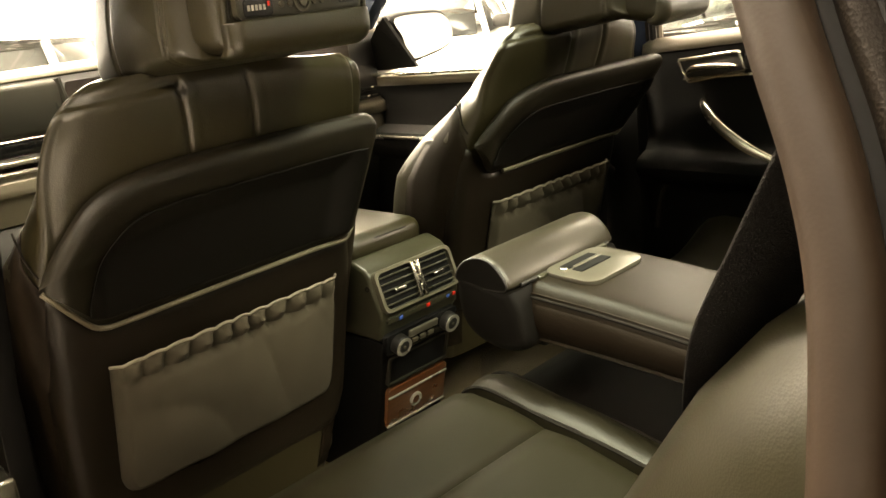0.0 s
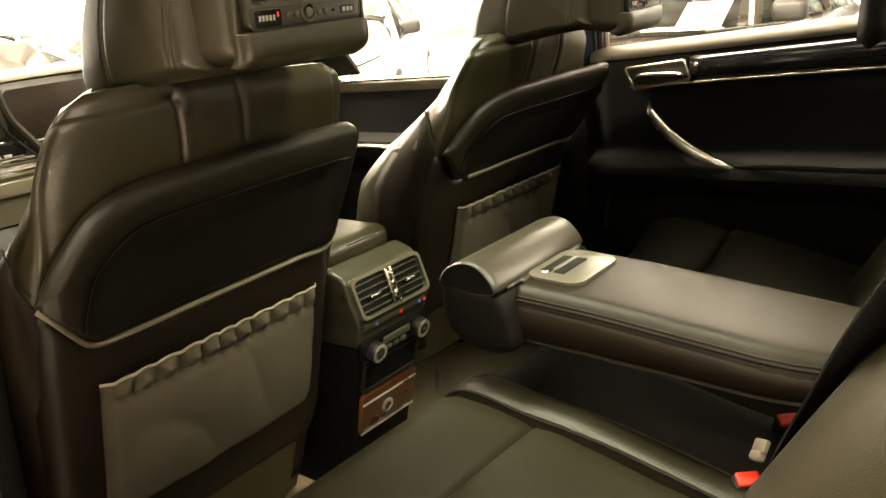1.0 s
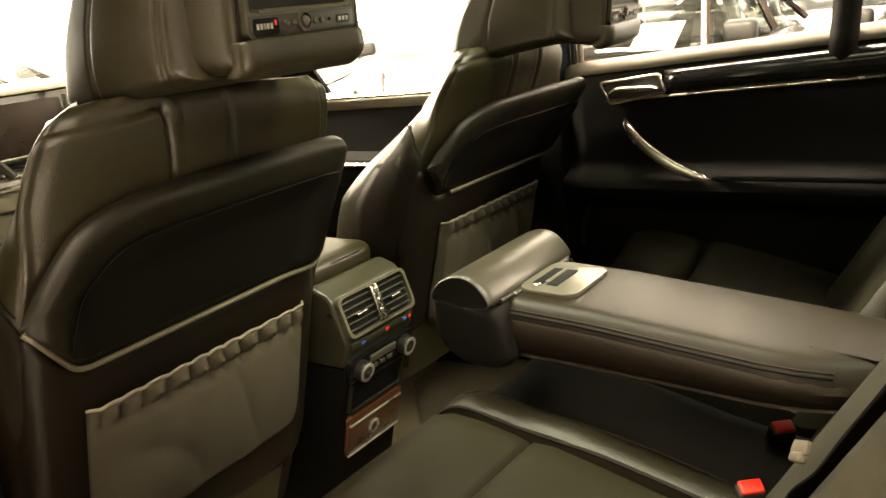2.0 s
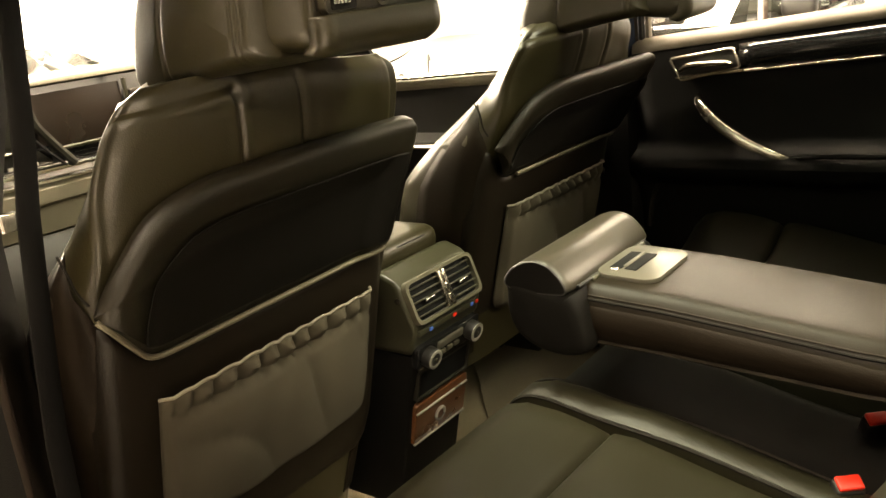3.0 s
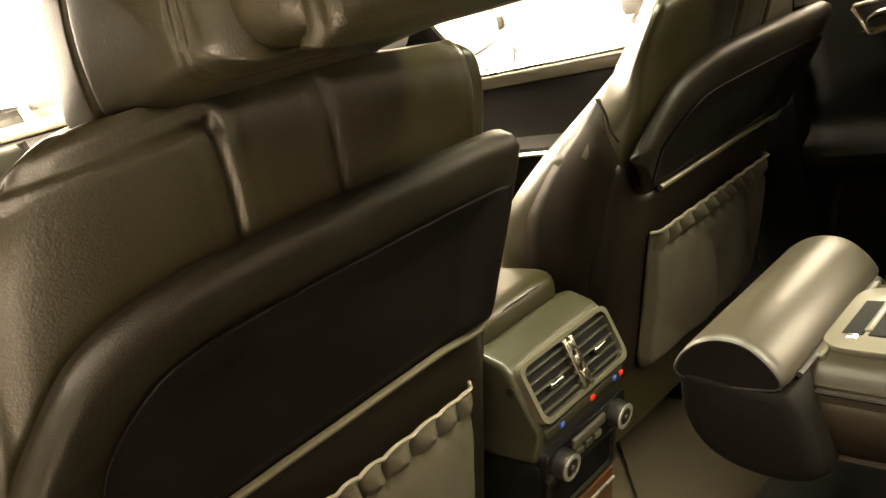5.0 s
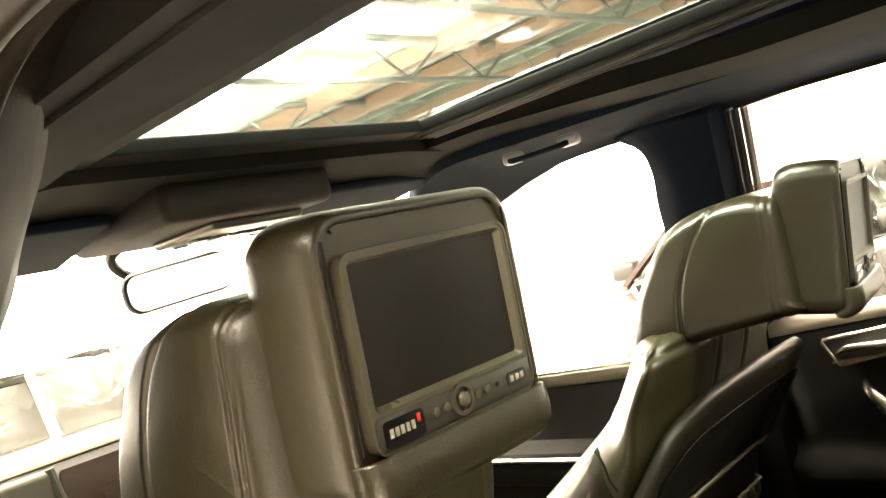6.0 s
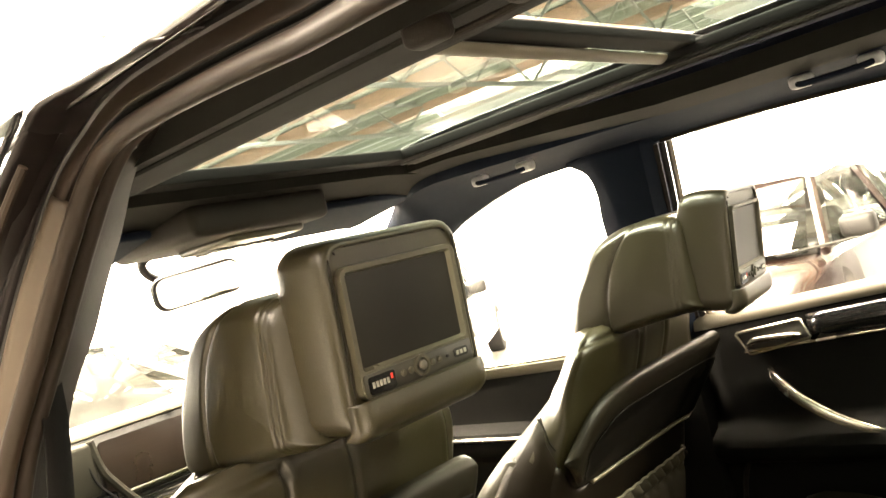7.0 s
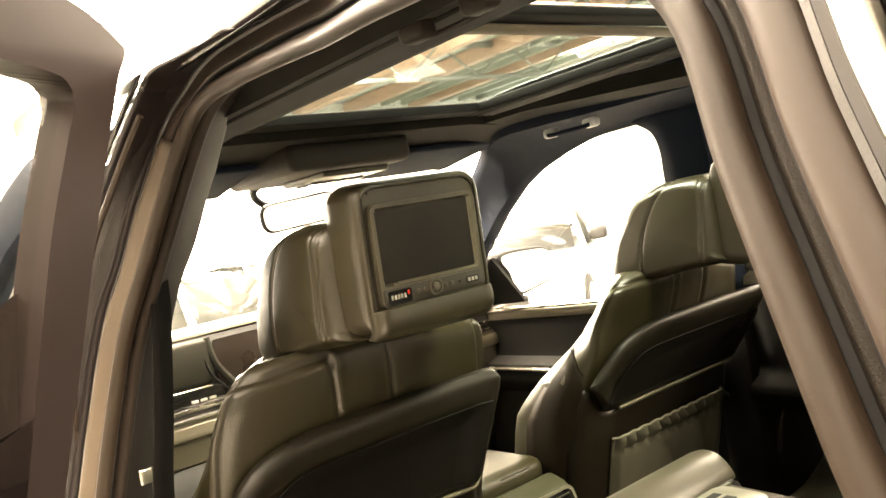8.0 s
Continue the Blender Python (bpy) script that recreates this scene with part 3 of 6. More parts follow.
def rail_row(y, s):
    zt = curve1(TOPY, TOPZ, y)
    ix, iz = curve1(*INX, y), curve1(*INZ, y)
    gx = side_x(zt)
    return [(s * (ix - 0.015), y, iz + 0.035), (s * ix, y, iz), (s * (ix + (gx - ix) * 0.45), y, iz - (iz - zt) * 0.30), (s * (gx - 0.022), y, zt + 0.012), (s * (gx - 0.004), y, zt + 0.001), (s * (gx + 0.02), y, zt + 0.006), (s * (gx + 0.03), y, zt + 0.06)]


ys = [-1.9 + 3.2 * i / 90 for i in range(91)]
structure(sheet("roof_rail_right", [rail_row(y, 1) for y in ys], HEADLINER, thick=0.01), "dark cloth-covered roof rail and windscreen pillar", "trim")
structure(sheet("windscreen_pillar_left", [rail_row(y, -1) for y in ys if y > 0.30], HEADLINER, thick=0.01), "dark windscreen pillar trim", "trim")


HANDLEGREY = material("silver_grey_handle", (0.42, 0.44, 0.47), 0.35, metal=0.2)


def grab_handle(x, y0, y1, z, s, r=0.0065, mat=None):
    g = thing("grab_handle", x, (y0 + y1) / 2, z, "dark roof grab handle with silver-grey ends", "handle", "roof grab handles")
    pts = smooth_path([(x + s * 0.008, y0, z + 0.004), (x - s * 0.010, y0 + (y1 - y0) * 0.08, z - 0.004), (x - s * 0.013, y0 + (y1 - y0) * 0.25, z - 0.006), (x - s * 0.013, y1 - (y1 - y0) * 0.25, z - 0.006), (x - s * 0.010, y1 - (y1 - y0) * 0.08, z - 0.004), (x + s * 0.008, y1, z + 0.004)], 5)
    tube("bar", pts, r * 0.8, mat or HEADLINER, g, n=8)
    for yy in (y0, y1):
        a, b = (yy - 0.006, yy + 0.030) if yy == y0 else (yy - 0.030, yy + 0.006)
        rbox("mount", (x - 0.012, a, z - 0.010), (x + 0.012, b, z + 0.010), 0.007, mat or HANDLEGREY, g, "silver-grey end of the handle" if not mat else "")
    return g


grab_handle(0.452, 0.205, 0.345, 1.645, 1)
grab_handle(0.455, -0.43, -0.305, 1.642, 1)
grab_handle(-0.462, -0.46, -0.348, 1.668, -1, 0.0036, TRIM)

# right middle pillar
rows = []
for i in range(34):
    z = 1.64 - 0.011 * i if i < 15 else 1.486 - 1.05 * (i - 14) / 19
    fy = curve2([1.18, 1.35, 1.50, 1.564, 1.61, 1.64], [0.205, 0.198, 0.179, 0.165, 0.172, 0.21], z)
    ry = curve1([1.18, 1.475, 1.625, 1.64], [0.088, 0.048, 0.022, 0.018], z)
    x = side_x(z)
    rows.append([(x + 0.02, fy + 0.006, z), (x - 0.012, fy - 0.004, z), (x - 0.035, (fy + ry) / 2 + 0.02, z), (x - 0.03, ry + 0.012, z), (x - 0.006, ry, z), (x + 0.02, ry - 0.002, z)])
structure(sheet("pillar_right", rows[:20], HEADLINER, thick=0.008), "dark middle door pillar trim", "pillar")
structure(sheet("pillar_lower_right", rows[19:], DOORTRIM, thick=0.008), "black lower pillar trim", "pillar")
for k, (dy, mt) in enumerate(((0.0, RUBBER), (-0.014, BLACK), (-0.027, DOORTOP))):
    pts = [(side_x(z) - 0.004 + 0.004 * k, curve1([1.20, 1.475, 1.625], [0.082, 0.042, 0.014], z) + dy, z) for z in (1.625, 1.55, 1.475, 1.38, 1.28, 1.21)]
    structure(tube("pillar_seal_right", smooth_path(pts, 3), 0.007, mt, n=6), "rubber door seal along the pillar", "seal")
structure(tube("window_seal_right", smooth_path([(side_x(z) - 0.002, y, z) for y, z in ((0.0, 1.629), (-0.1, 1.631), (-0.24, 1.628), (-0.4, 1.621), (-0.6, 1.608), (-0.9, 1.574))], 4), 0.006, RUBBER, n=6), "rubber window seal", "seal")


# ================= doors on the right =================
def door_panel(name, y0, y1, label, rear):
    d = thing(name, 0.70, (y0 + y1) / 2, 0.5, label, "car door", "right-hand doors")
    prof = [(0.735, 1.262), (0.715, 1.268), (0.700, 1.258), (0.695, 1.240), (0.700, 1.190), (0.706, 1.12), (0.704, 1.06), (0.690, 1.035), (0.655, 1.022), (0.645, 1.005), (0.652, 0.985), (0.690, 0.96), (0.702, 0.90), (0.70, 0.72), (0.66, 0.70), (0.655, 0.52), (0.70, 0.44), (0.73, 0.44)] if rear else [(0.745, 1.215), (0.722, 1.222), (0.708, 1.212), (0.705, 1.19), (0.715, 1.12), (0.71, 1.07), (0.66, 1.055), (0.65, 1.03), (0.66, 1.0), (0.70, 0.97), (0.71, 0.8), (0.66, 0.7), (0.655, 0.5), (0.71, 0.44), (0.74, 0.44)]
    n = 24
    rows = []
    for i in range(n + 1):
        y = y0 + (y1 - y0) * i / n
        rise = (0.07 * (0.0 - y) if rear else -0.02 * (y - 0.2))
        rows.append([(x, y, z + (rise if z > 1.1 else 0)) for x, z in prof])
    body = sheet("panel", rows, DOORTRIM, d, thick=0.01)
    rows = []
    for i in range(n + 1):
        y = y0 + (y1 - y0) * i / n
        rise = (0.07 * (0.0 - y) if rear else -0.02 * (y - 0.2))
        top = prof[:4]
        rows.append([(x - 0.004, y, z + 0.003 + rise) for x, z in top])
    sheet("sill", rows, DOORTOP if rear else BEIGE, d, "lighter padded window sill", thick=0.004)
    return d


rd = door_panel("rear_door", -0.92, 0.075, "black rear door panel with satin pull and chrome handle", True)


def rise_r(y):
    return -0.07 * y


# gloss insert and thin metal line behind the handle
rows = []
for i in range(25):
    y = -0.152 - 0.75 * i / 24
    top, bot = 1.233 + rise_r(y), 1.186 + rise_r(y) * 0.8
    rows.append([(0.693, y, top), (0.690, y, (top + bot) / 2), (0.692, y, bot)])
sheet("insert", rows, GLOSSBLACK, rd, "gloss black door insert", thick=0.004)
tube("lower_line", [(0.690, y, 1.184 + rise_r(y) * 0.8) for y in (-0.02, -0.2, -0.4, -0.6, -0.9)], 0.0032, CHROME, rd, n=6)
hb = [(-0.012, 1.224), (-0.138, 1.238), (-0.152, 1.200), (-0.034, 1.178)]
frame_pts = [Vector((0.689, y, z)) for y, z in ((-0.010, 1.220), (-0.014, 1.2235), (-0.075, 1.2295), (-0.136, 1.2365), (-0.140, 1.235), (-0.152, 1.203), (-0.150, 1.1995), (-0.09, 1.189), (-0.036, 1.1795), (-0.031, 1.1805))]
tube("handle_surround", frame_pts, 0.0036, CHROME, rd, n=8, closed=True)
mesh_object("handle_recess", [(0.694, y, z) for y, z in hb], [(0, 1, 2, 3)], BLACK, rd)
tube("handle", smooth_path([(0.688, -0.030, 1.196), (0.680, -0.05, 1.208), (0.676, -0.09, 1.211), (0.678, -0.125, 1.211), (0.684, -0.138, 1.209)], 5), [0.004, 0.006, 0.008, 0.009, 0.010, 0.011, 0.011, 0.011, 0.011, 0.011, 0.011, 0.011, 0.011, 0.011, 0.011, 0.011, 0.010, 0.009, 0.008, 0.007, 0.006], CHROME, rd, n=10, flat=0.6)
pull = smooth_path([(0.698, -0.062, 1.150), (0.672, -0.074, 1.134), (0.655, -0.112, 1.098), (0.648, -0.170, 1.060), (0.652, -0.224, 1.034), (0.668, -0.252, 1.020)], 6)
tube("pull", pull, [0.004 + 0.0072 * math.sin(math.pi * min(1, (i + 3) / (len(pull) + 4))) for i in range(len(pull))], CHROME, rd, "satin metal pull strap", n=10, flat=0.55)
tube("ledge_line", smooth_path([(0.668, -0.25, 1.024), (0.652, -0.30, 1.030), (0.646, -0.42, 1.033), (0.646, -0.9, 1.035)], 4), 0.005, DOORTRIM, rd, n=6)
tube("pocket_line", smooth_path([(0.690, -0.155, 1.012), (0.688, -0.06, 1.008), (0.690, 0.0, 0.99), (0.694, 0.04, 0.94), (0.698, 0.06, 0.86)], 4), 0.006, TRIM, rd, n=6)
gl = [(side_x(z) + 0.012, y, z) for y, z in ((0.03, 1.22), (-0.9, 1.27), (-0.9, 1.57), (-0.5, 1.61), (-0.01, 1.632))]
mesh_object("glass", gl, [(0, 1, 2, 3, 4)], GLASS, rd, smooth=False)
rows = [[(side_x(z) - 0.006, y + 0.018, z), (side_x(z) - 0.012, y, z), (side_x(z) - 0.006, y - 0.018, z)] for y, z in ((-0.48, 1.235), (-0.488, 1.30), (-0.497, 1.37), (-0.508, 1.48), (-0.52, 1.61))]
sheet("quarter_bar", rows, BLACK, rd, thick=0.02)

fd = door_panel("front_door", 0.155, 1.12, "black front door panel with pale sill and metal line", False)
tube("metal_line", [(0.70, y, 1.225 - 0.02 * (y - 0.2)) for y in (0.2, 0.5, 0.8, 1.05)], 0.006, CHROME, fd, n=6)
tube("armrest_line", [(0.648, y, 1.045) for y in (0.2, 0.5, 0.8, 1.05)], 0.006, CHROME, fd, n=6)
gl = [(side_x(z) + 0.014, y, z) for y, z in ((0.20, 1.21), (1.12, 1.19), (0.76, 1.47), (0.62, 1.55), (0.44, 1.61), (0.21, 1.635), (0.16, 1.58))]
mesh_object("glass", gl, [tuple(range(7))], GLASS, fd, smooth=False)

dm = thing("door_mirror", 0.95, 0.95, 1.2, "white-lit outside door mirror in a dark housing", "mirror")
Mm = pose(0.912, 0.946, 1.302, 0, 0, -14)
shape = [(p.x, p.y) for p in smooth_path([(-0.105, 0.062, 0), (0.02, 0.066, 0), (0.075, 0.055, 0), (0.102, 0.020, 0), (0.104, -0.020, 0), (0.085, -0.046, 0), (0.02, -0.066, 0), (-0.062, -0.074, 0), (-0.085, 0.0, 0)], 4, True)]
plate("housing", shape, 0.0, 0.09, MATTBLACK, dm, m=Mm, r=0.012)
plate("mirror_glass", [(x * 0.90, z * 0.86) for x, z in shape], -0.006, 0.002, MIRROR, dm, m=Mm)
sail = [(0.728, 0.80, 1.225), (0.728, 1.06, 1.215), (0.690, 0.90, 1.345), (0.680, 0.86, 1.365)]
mesh_object("sail", [(x + d, y, z) for d in (0.0, 0.012) for x, y, z in sail], [(0, 1, 2, 3), (4, 5, 6, 7), (0, 1, 5, 4), (1, 2, 6, 5), (2, 3, 7, 6), (3, 0, 4, 7)], DOORTRIM, dm, "black triangular cover at the window corner", smooth=False)
tube("stalk", [(0.72, 0.98, 1.215), (0.81, 0.98, 1.230), (0.86, 0.98, 1.250)], 0.022, PAINT, dm, n=8)

# left front door and lower body side, closed
fl = thing("driver_door", -0.70, 0.65, 0.5, "closed driver door with dark panel", "car door")
rows = []
for i in range(13):
    y = 0.20 + 0.9 * i / 12
    rows.append([(-x, y, z) for x, z in ((0.745, 1.215), (0.722, 1.222), (0.708, 1.212), (0.71, 1.07), (0.66, 1.055), (0.65, 1.03), (0.70, 0.97), (0.71, 0.8), (0.71, 0.44))])
sheet("panel", rows, DOORTRIM, fl, thick=0.01)
gl = [(-side_x(z) - 0.014, y, z) for y, z in ((0.22, 1.21), (1.12, 1.19), (0.76, 1.47), (0.62, 1.55), (0.44, 1.61), (0.2, 1.635))]
mesh_object("glass", gl, [tuple(range(6))], GLASS, fl, smooth=False)

# ================= windscreen, dashboard, mirror =================
ws = [(-0.60, 0.80, 1.628), (-0.74, 1.42, 1.20), (0.74, 1.42, 1.20), (0.60, 0.80, 1.628)]
structure(mesh_object("windscreen", ws, [(0, 1, 2, 3)], GLASS, smooth=False), "clear windscreen", "window")

dash = thing("dashboard", 0, 1.0, 0.5, "dark dashboard with walnut inlay, metal line and pale lower half", "dashboard")
prof = smooth_path([(0, 1.55, 1.16), (0, 1.30, 1.27), (0, 1.08, 1.345), (0, 0.98, 1.352), (0, 0.948, 1.346), (0, 0.940, 1.333)], 4)
sheet("top", [[(x, p.y, p.z + 0.004 * math.cos(x * 4)) for p in prof] for x in (-0.72, -0.5, -0.3, -0.1, 0.1, 0.3, 0.5, 0.72)], BEIGE, dash, "pale padded dashboard top", thick=0.01)
sheet("face", [[(x, 0.952, 1.335), (x, 0.972, 1.24), (x, 0.952, 1.18)] for x in (-0.72, 0.0, 0.72)], BLACK, dash, thick=0.01)
rbox("inlay", (-0.165, 0.945, 1.210), (0.04, 0.965, 1.326), 0.006, DARKWOOD, dash, "dark walnut inlay")
rbox("inlay", (0.10, 0.945, 1.205), (0.62, 0.965, 1.326), 0.006, DARKWOOD, dash, "dark walnut inlay")
rbox("divider", (0.05, 0.93, 1.19), (0.075, 0.965, 1.30), 0.006, TRIM, dash)
for k in range(5):
    rbox("vent_slat", (-0.10, 0.937, 1.203 - 0.009 * k), (0.12, 0.955, 1.206 - 0.009 * k), 0.001, GLOSSBLACK, dash)
tube("metal_line", [(-0.70, 0.935, 1.178), (0.0, 0.935, 1.172), (0.70, 0.935, 1.178)], 0.006, BRIGHT, dash, n=8)
tube("metal_line", [(-0.70, 0.935, 1.156), (0.0, 0.935, 1.151), (0.70, 0.935, 1.156)], 0.006, BRIGHT, dash, n=8)
# cluster side: a dull olive cover, a slanted rib and a glossy switch panel
rbox("cluster_cover", (-0.62, 0.925, 1.222), (-0.178, 0.950, 1.330), 0.012, DULL, dash, "dull olive cover of the instruments")
tube("slanted_rib", smooth_path([(-0.182, 0.934, 1.330), (-0.172, 0.930, 1.270), (-0.148, 0.928, 1.228), (-0.112, 0.924, 1.176)], 4), 0.009, DULL, dash, n=8)
tube("slanted_rib", smooth_path([(-0.200, 0.930, 1.300), (-0.190, 0.924, 1.250), (-0.162, 0.922, 1.210), (-0.132, 0.920, 1.176)], 4), 0.003, MATTBLACK, dash, n=6)
rbox("switch_panel", (-0.62, 0.930, 1.186), (-0.150, 0.950, 1.220), 0.006, GLOSSBLACK, dash, "glossy black switch panel")
tube("switch_panel_edge", [(-0.60, 0.927, 1.221), (-0.190, 0.927, 1.219)], 0.002, CHROME, dash, n=6)
for k in range(3):
    rbox("switch", (-0.245 + 0.022 * k, 0.926, 1.188), (-0.229 + 0.022 * k, 0.934, 1.194), 0.001, RINGPALE, dash)
tube("inlay_border", [(-0.16, 0.938, 1.208), (0.045, 0.938, 1.208), (0.045, 0.938, 1.324)], 0.005, CONSOLE, dash, n=6)
sheet("lower", [[(x, 0.945, 1.150), (x, 0.928, 1.138), (x, 0.930, 1.110), (x, 0.945, 1.104), (x, 0.945, 1.050), (x, 0.965, 1.040)] for x in (-0.72, 0.0, 0.72)], BEIGE, dash, "pale lower dashboard", thick=0.01)
sheet("footwell", [[(x, 0.965, 1.045), (x, 1.02, 0.85), (x, 1.1, 0.5)] for x in (-0.72, 0.0, 0.72)], BLACK, dash, "black panel over the footwell", thick=0.01)

mr = thing("rear_view_mirror", 0.03, 0.74, 1.58, "dark rear-view mirror hanging from the windscreen", "mirror")
Mr = pose(0.028, 0.755, 1.577, 3.2, -4, -12)
plate("housing", rounded(0.096, 0.035, 0.026), 0.0, 0.020, BLACK, mr, m=Mr, r=0.01)
plate("mirror_glass", rounded(0.090, 0.030, 0.022), -0.005, 0.002, MIRROR, mr, m=Mr)
tube("stem", smooth_path([(0.028, 0.79, 1.58), (-0.03, 0.82, 1.61), (-0.06, 0.80, 1.64), (-0.04, 0.77, 1.66)], 4), 0.009, BLACK, mr, n=8)

oc = thing("overhead_console", 0.03, 0.6, 1.65, "dark overhead console with reading lights on the lining", "console")
rbox("body", (-0.14, 0.47, 1.640), (0.16, 0.76, 1.700), 0.016, TRIM, oc, m=pose(0, 0, 0) @ Matrix.Translation((0, 0, 0)))
rbox("button_field", (-0.04, 0.52, 1.628), (0.13, 0.70, 1.645), 0.008, CONSOLE, oc)
for k in range(4):
    rbox("button", (-0.02 + 0.036 * k, 0.60, 1.624), (0.008 + 0.036 * k, 0.635, 1.632), 0.003, GLOSSBLACK, oc)
disc("reading_light", (-0.005, 0.675, 1.627), (0, 0, -1), 0.014, 0.006, BRIGHT, oc)
for vx0, vx1 in ((0.19, 0.50), (-0.50, -0.16)):
    vz = thing("sun_visor", (vx0 + vx1) / 2, 0.65, 1.64, "dark cloth sun visor folded up to the lining", "sun visor", "sun visors")
    rbox("board", (vx0, 0.56, 1.648), (vx1, 0.775, 1.664), 0.007, HEADLINER, vz, m=Matrix.Translation((0, 0.665, 1.656)) @ Matrix.Rotation(radians(-8), 4, "X") @ Matrix.Translation((0, -0.665, -1.656)))
    tube("hinge", [(vx0 + 0.02, 0.775, 1.645), (vx1 - 0.02, 0.775, 1.645)], 0.006, TRIM, vz, n=6)

# ================= left side: the open rear doorway =================
# the doorway's edge in y and z, from the sill up the middle pillar, along the roof and down behind
EDGE = smooth_path([(0, 0.1, 0.48), (0, 0.125, 0.8), (0, 0.138, 1.1), (0, 0.14, 1.25), (0, 0.138, 1.32), (0, 0.124, 1.42), (0, 0.074, 1.512), (0, 0.024, 1.6), (0, -0.02, 1.66), (0, -0.07, 1.68), (0, -0.14, 1.682), (0, -0.23, 1.679), (0, -0.34, 1.672), (0, -0.45, 1.663), (0, -0.585, 1.645), (0, -0.685, 1.612), (0, -0.738, 1.565), (0, -0.767, 1.489), (0, -0.795, 1.421), (0, -0.811, 1.383), (0, -0.825, 1.353), (0, -0.834, 1.325), (0, -0.839, 1.29), (0, -0.842, 1.25), (0, -0.845, 1.18), (0, -0.846, 1.05), (0, -0.84, 0.85), (0, -0.79, 0.62), (0, -0.6, 0.5)], 6)


def left_x(z, y=-1.0):
    inset = 0.045 * max(0.0, min(1.0, (y + 0.62) / 0.30))
    return inset - (0.73 - 0.31 * (z - 1.21) if z > 1.21 else 0.73 + 0.05 * (1.21 - z))


def doorway(profile):
    """Rows of points along the doorway: profile of (away from the opening, outward from the car)."""
    rows = []
    n = len(EDGE)
    for i, p in enumerate(EDGE):
        a, b = EDGE[max(i - 1, 0)], EDGE[min(i + 1, n - 1)]
        d = (b - a).normalized()
        nrm = Vector((0, d.z, -d.y))
        k = max(0.0, min(1.0, (nrm.z - 0.45) / 0.4))
        row = []
        for o, e in profile:
            if e < 0 and o > 0.03:
                o *= 1 - 0.55 * k
                f = max(0.0, min(1.0, (p.y + 0.02) / 0.06))
                o, e = o * (1 + 0.75 * f), e * (1 + 0.55 * f)
            if o > 0 and e > 0:
                o, e = o * (1 - 0.18 * k), e * (1 - 0.85 * k)
            row.append((left_x(p.z + nrm.z * o, p.y) - e, p.y + nrm.y * o, p.z + nrm.z * o))
        rows.append(row)
    return rows


structure(sheet("doorway_trim", doorway([(0.115, -0.075), (0.10, -0.085), (0.05, -0.062), (0.018, -0.030), (0.010, -0.008)]), TRIM, thick=0.006), "dark moulded trim inside the doorway", "trim")
pts = [Vector(r[0]) for r in doorway([(0.0, 0.0)])]
structure(tube("door_seal", pts, 0.0095, RUBBER, n=10), "brownish rubber door seal round the opening", "seal")
pts = [Vector(r[0]) for r in doorway([(0.010, -0.024)])]
structure(tube("inner_lip", pts, 0.0085, SOFTLIP, n=10), "soft brown inner lip of the door seal", "seal")
structure(sheet("doorway_groove", doorway([(0.007, -0.004), (0.011, -0.016), (0.021, -0.016), (0.025, 0.003)]), MATTBLACK, thick=0.002), "black gap behind the door seal", "trim")
structure(sheet("doorway_flange", doorway([(0.024, 0.002), (0.027, 0.010), (0.032, 0.014), (0.040, 0.015), (0.047, 0.013), (0.051, 0.008)]), FLANGE, thick=0.003), "brown painted metal door flange", "trim")
pts = [Vector(r[0]) for r in doorway([(0.053, 0.011)])]
structure(tube("outer_seal", pts, 0.004, BLACK, n=6), "thin black outer door seal", "seal")
corner = [k for k, p in enumerate(EDGE) if p.y > -0.22]
inner_row = doorway([(0.060, 0.024)])
SHUT = smooth_path([(-0.700, 0.285, 0.48), (-0.695, 0.295, 1.0), (-0.690, 0.290, 1.25), (-0.668, 0.250, 1.40), (-0.646, 0.190, 1.527), (-0.624, 0.112, 1.602), (-0.606, 0.045, 1.662), (-0.594, -0.008, 1.702), (-0.588, -0.034, 1.719), (-0.578, -0.10, 1.720), (-0.568, -0.24, 1.718)], 8)
rows = []
for k in corner:
    a = Vector(inner_row[k][0])
    if EDGE[k].z < 1.66:
        b = min(SHUT, key=lambda p: abs(p.z - EDGE[k].z - 0.05 * max(0.0, min(1.0, (EDGE[k].z - 1.3) / 0.3))) + (1.0 if p.y < -0.034 else 0.0))
    else:
        b = min(SHUT, key=lambda p: abs(p.y - EDGE[k].y - 0.02) + (1.0 if p.z < 1.66 else 0.0))
    rows.append([a.lerp(b, q) + Vector((w, 0, 0)) for q, w in ((0.0, 0.0), (0.12, 0.010), (0.30, 0.012), (0.42, 0.006), (0.5, 0.010), (0.8, 0.010), (0.94, 0.004), (1.0, 0.0))])
structure(sheet("pillar_cover", rows, DOORFACE, thick=0.003), "dark brown shut face of the middle pillar", "trim")
line = smooth_path([(-0.592, 0.004, 1.676), (-0.600, 0.026, 1.654), (-0.617, 0.072, 1.603), (-0.637, 0.132, 1.534), (-0.662, 0.180, 1.42), (-0.680, 0.205, 1.28), (-0.690, 0.21, 0.9)], 6)
structure(tube("pillar_line", line, 0.0042, RUBBER, n=8), "thin brown seal along the pillar", "trim")
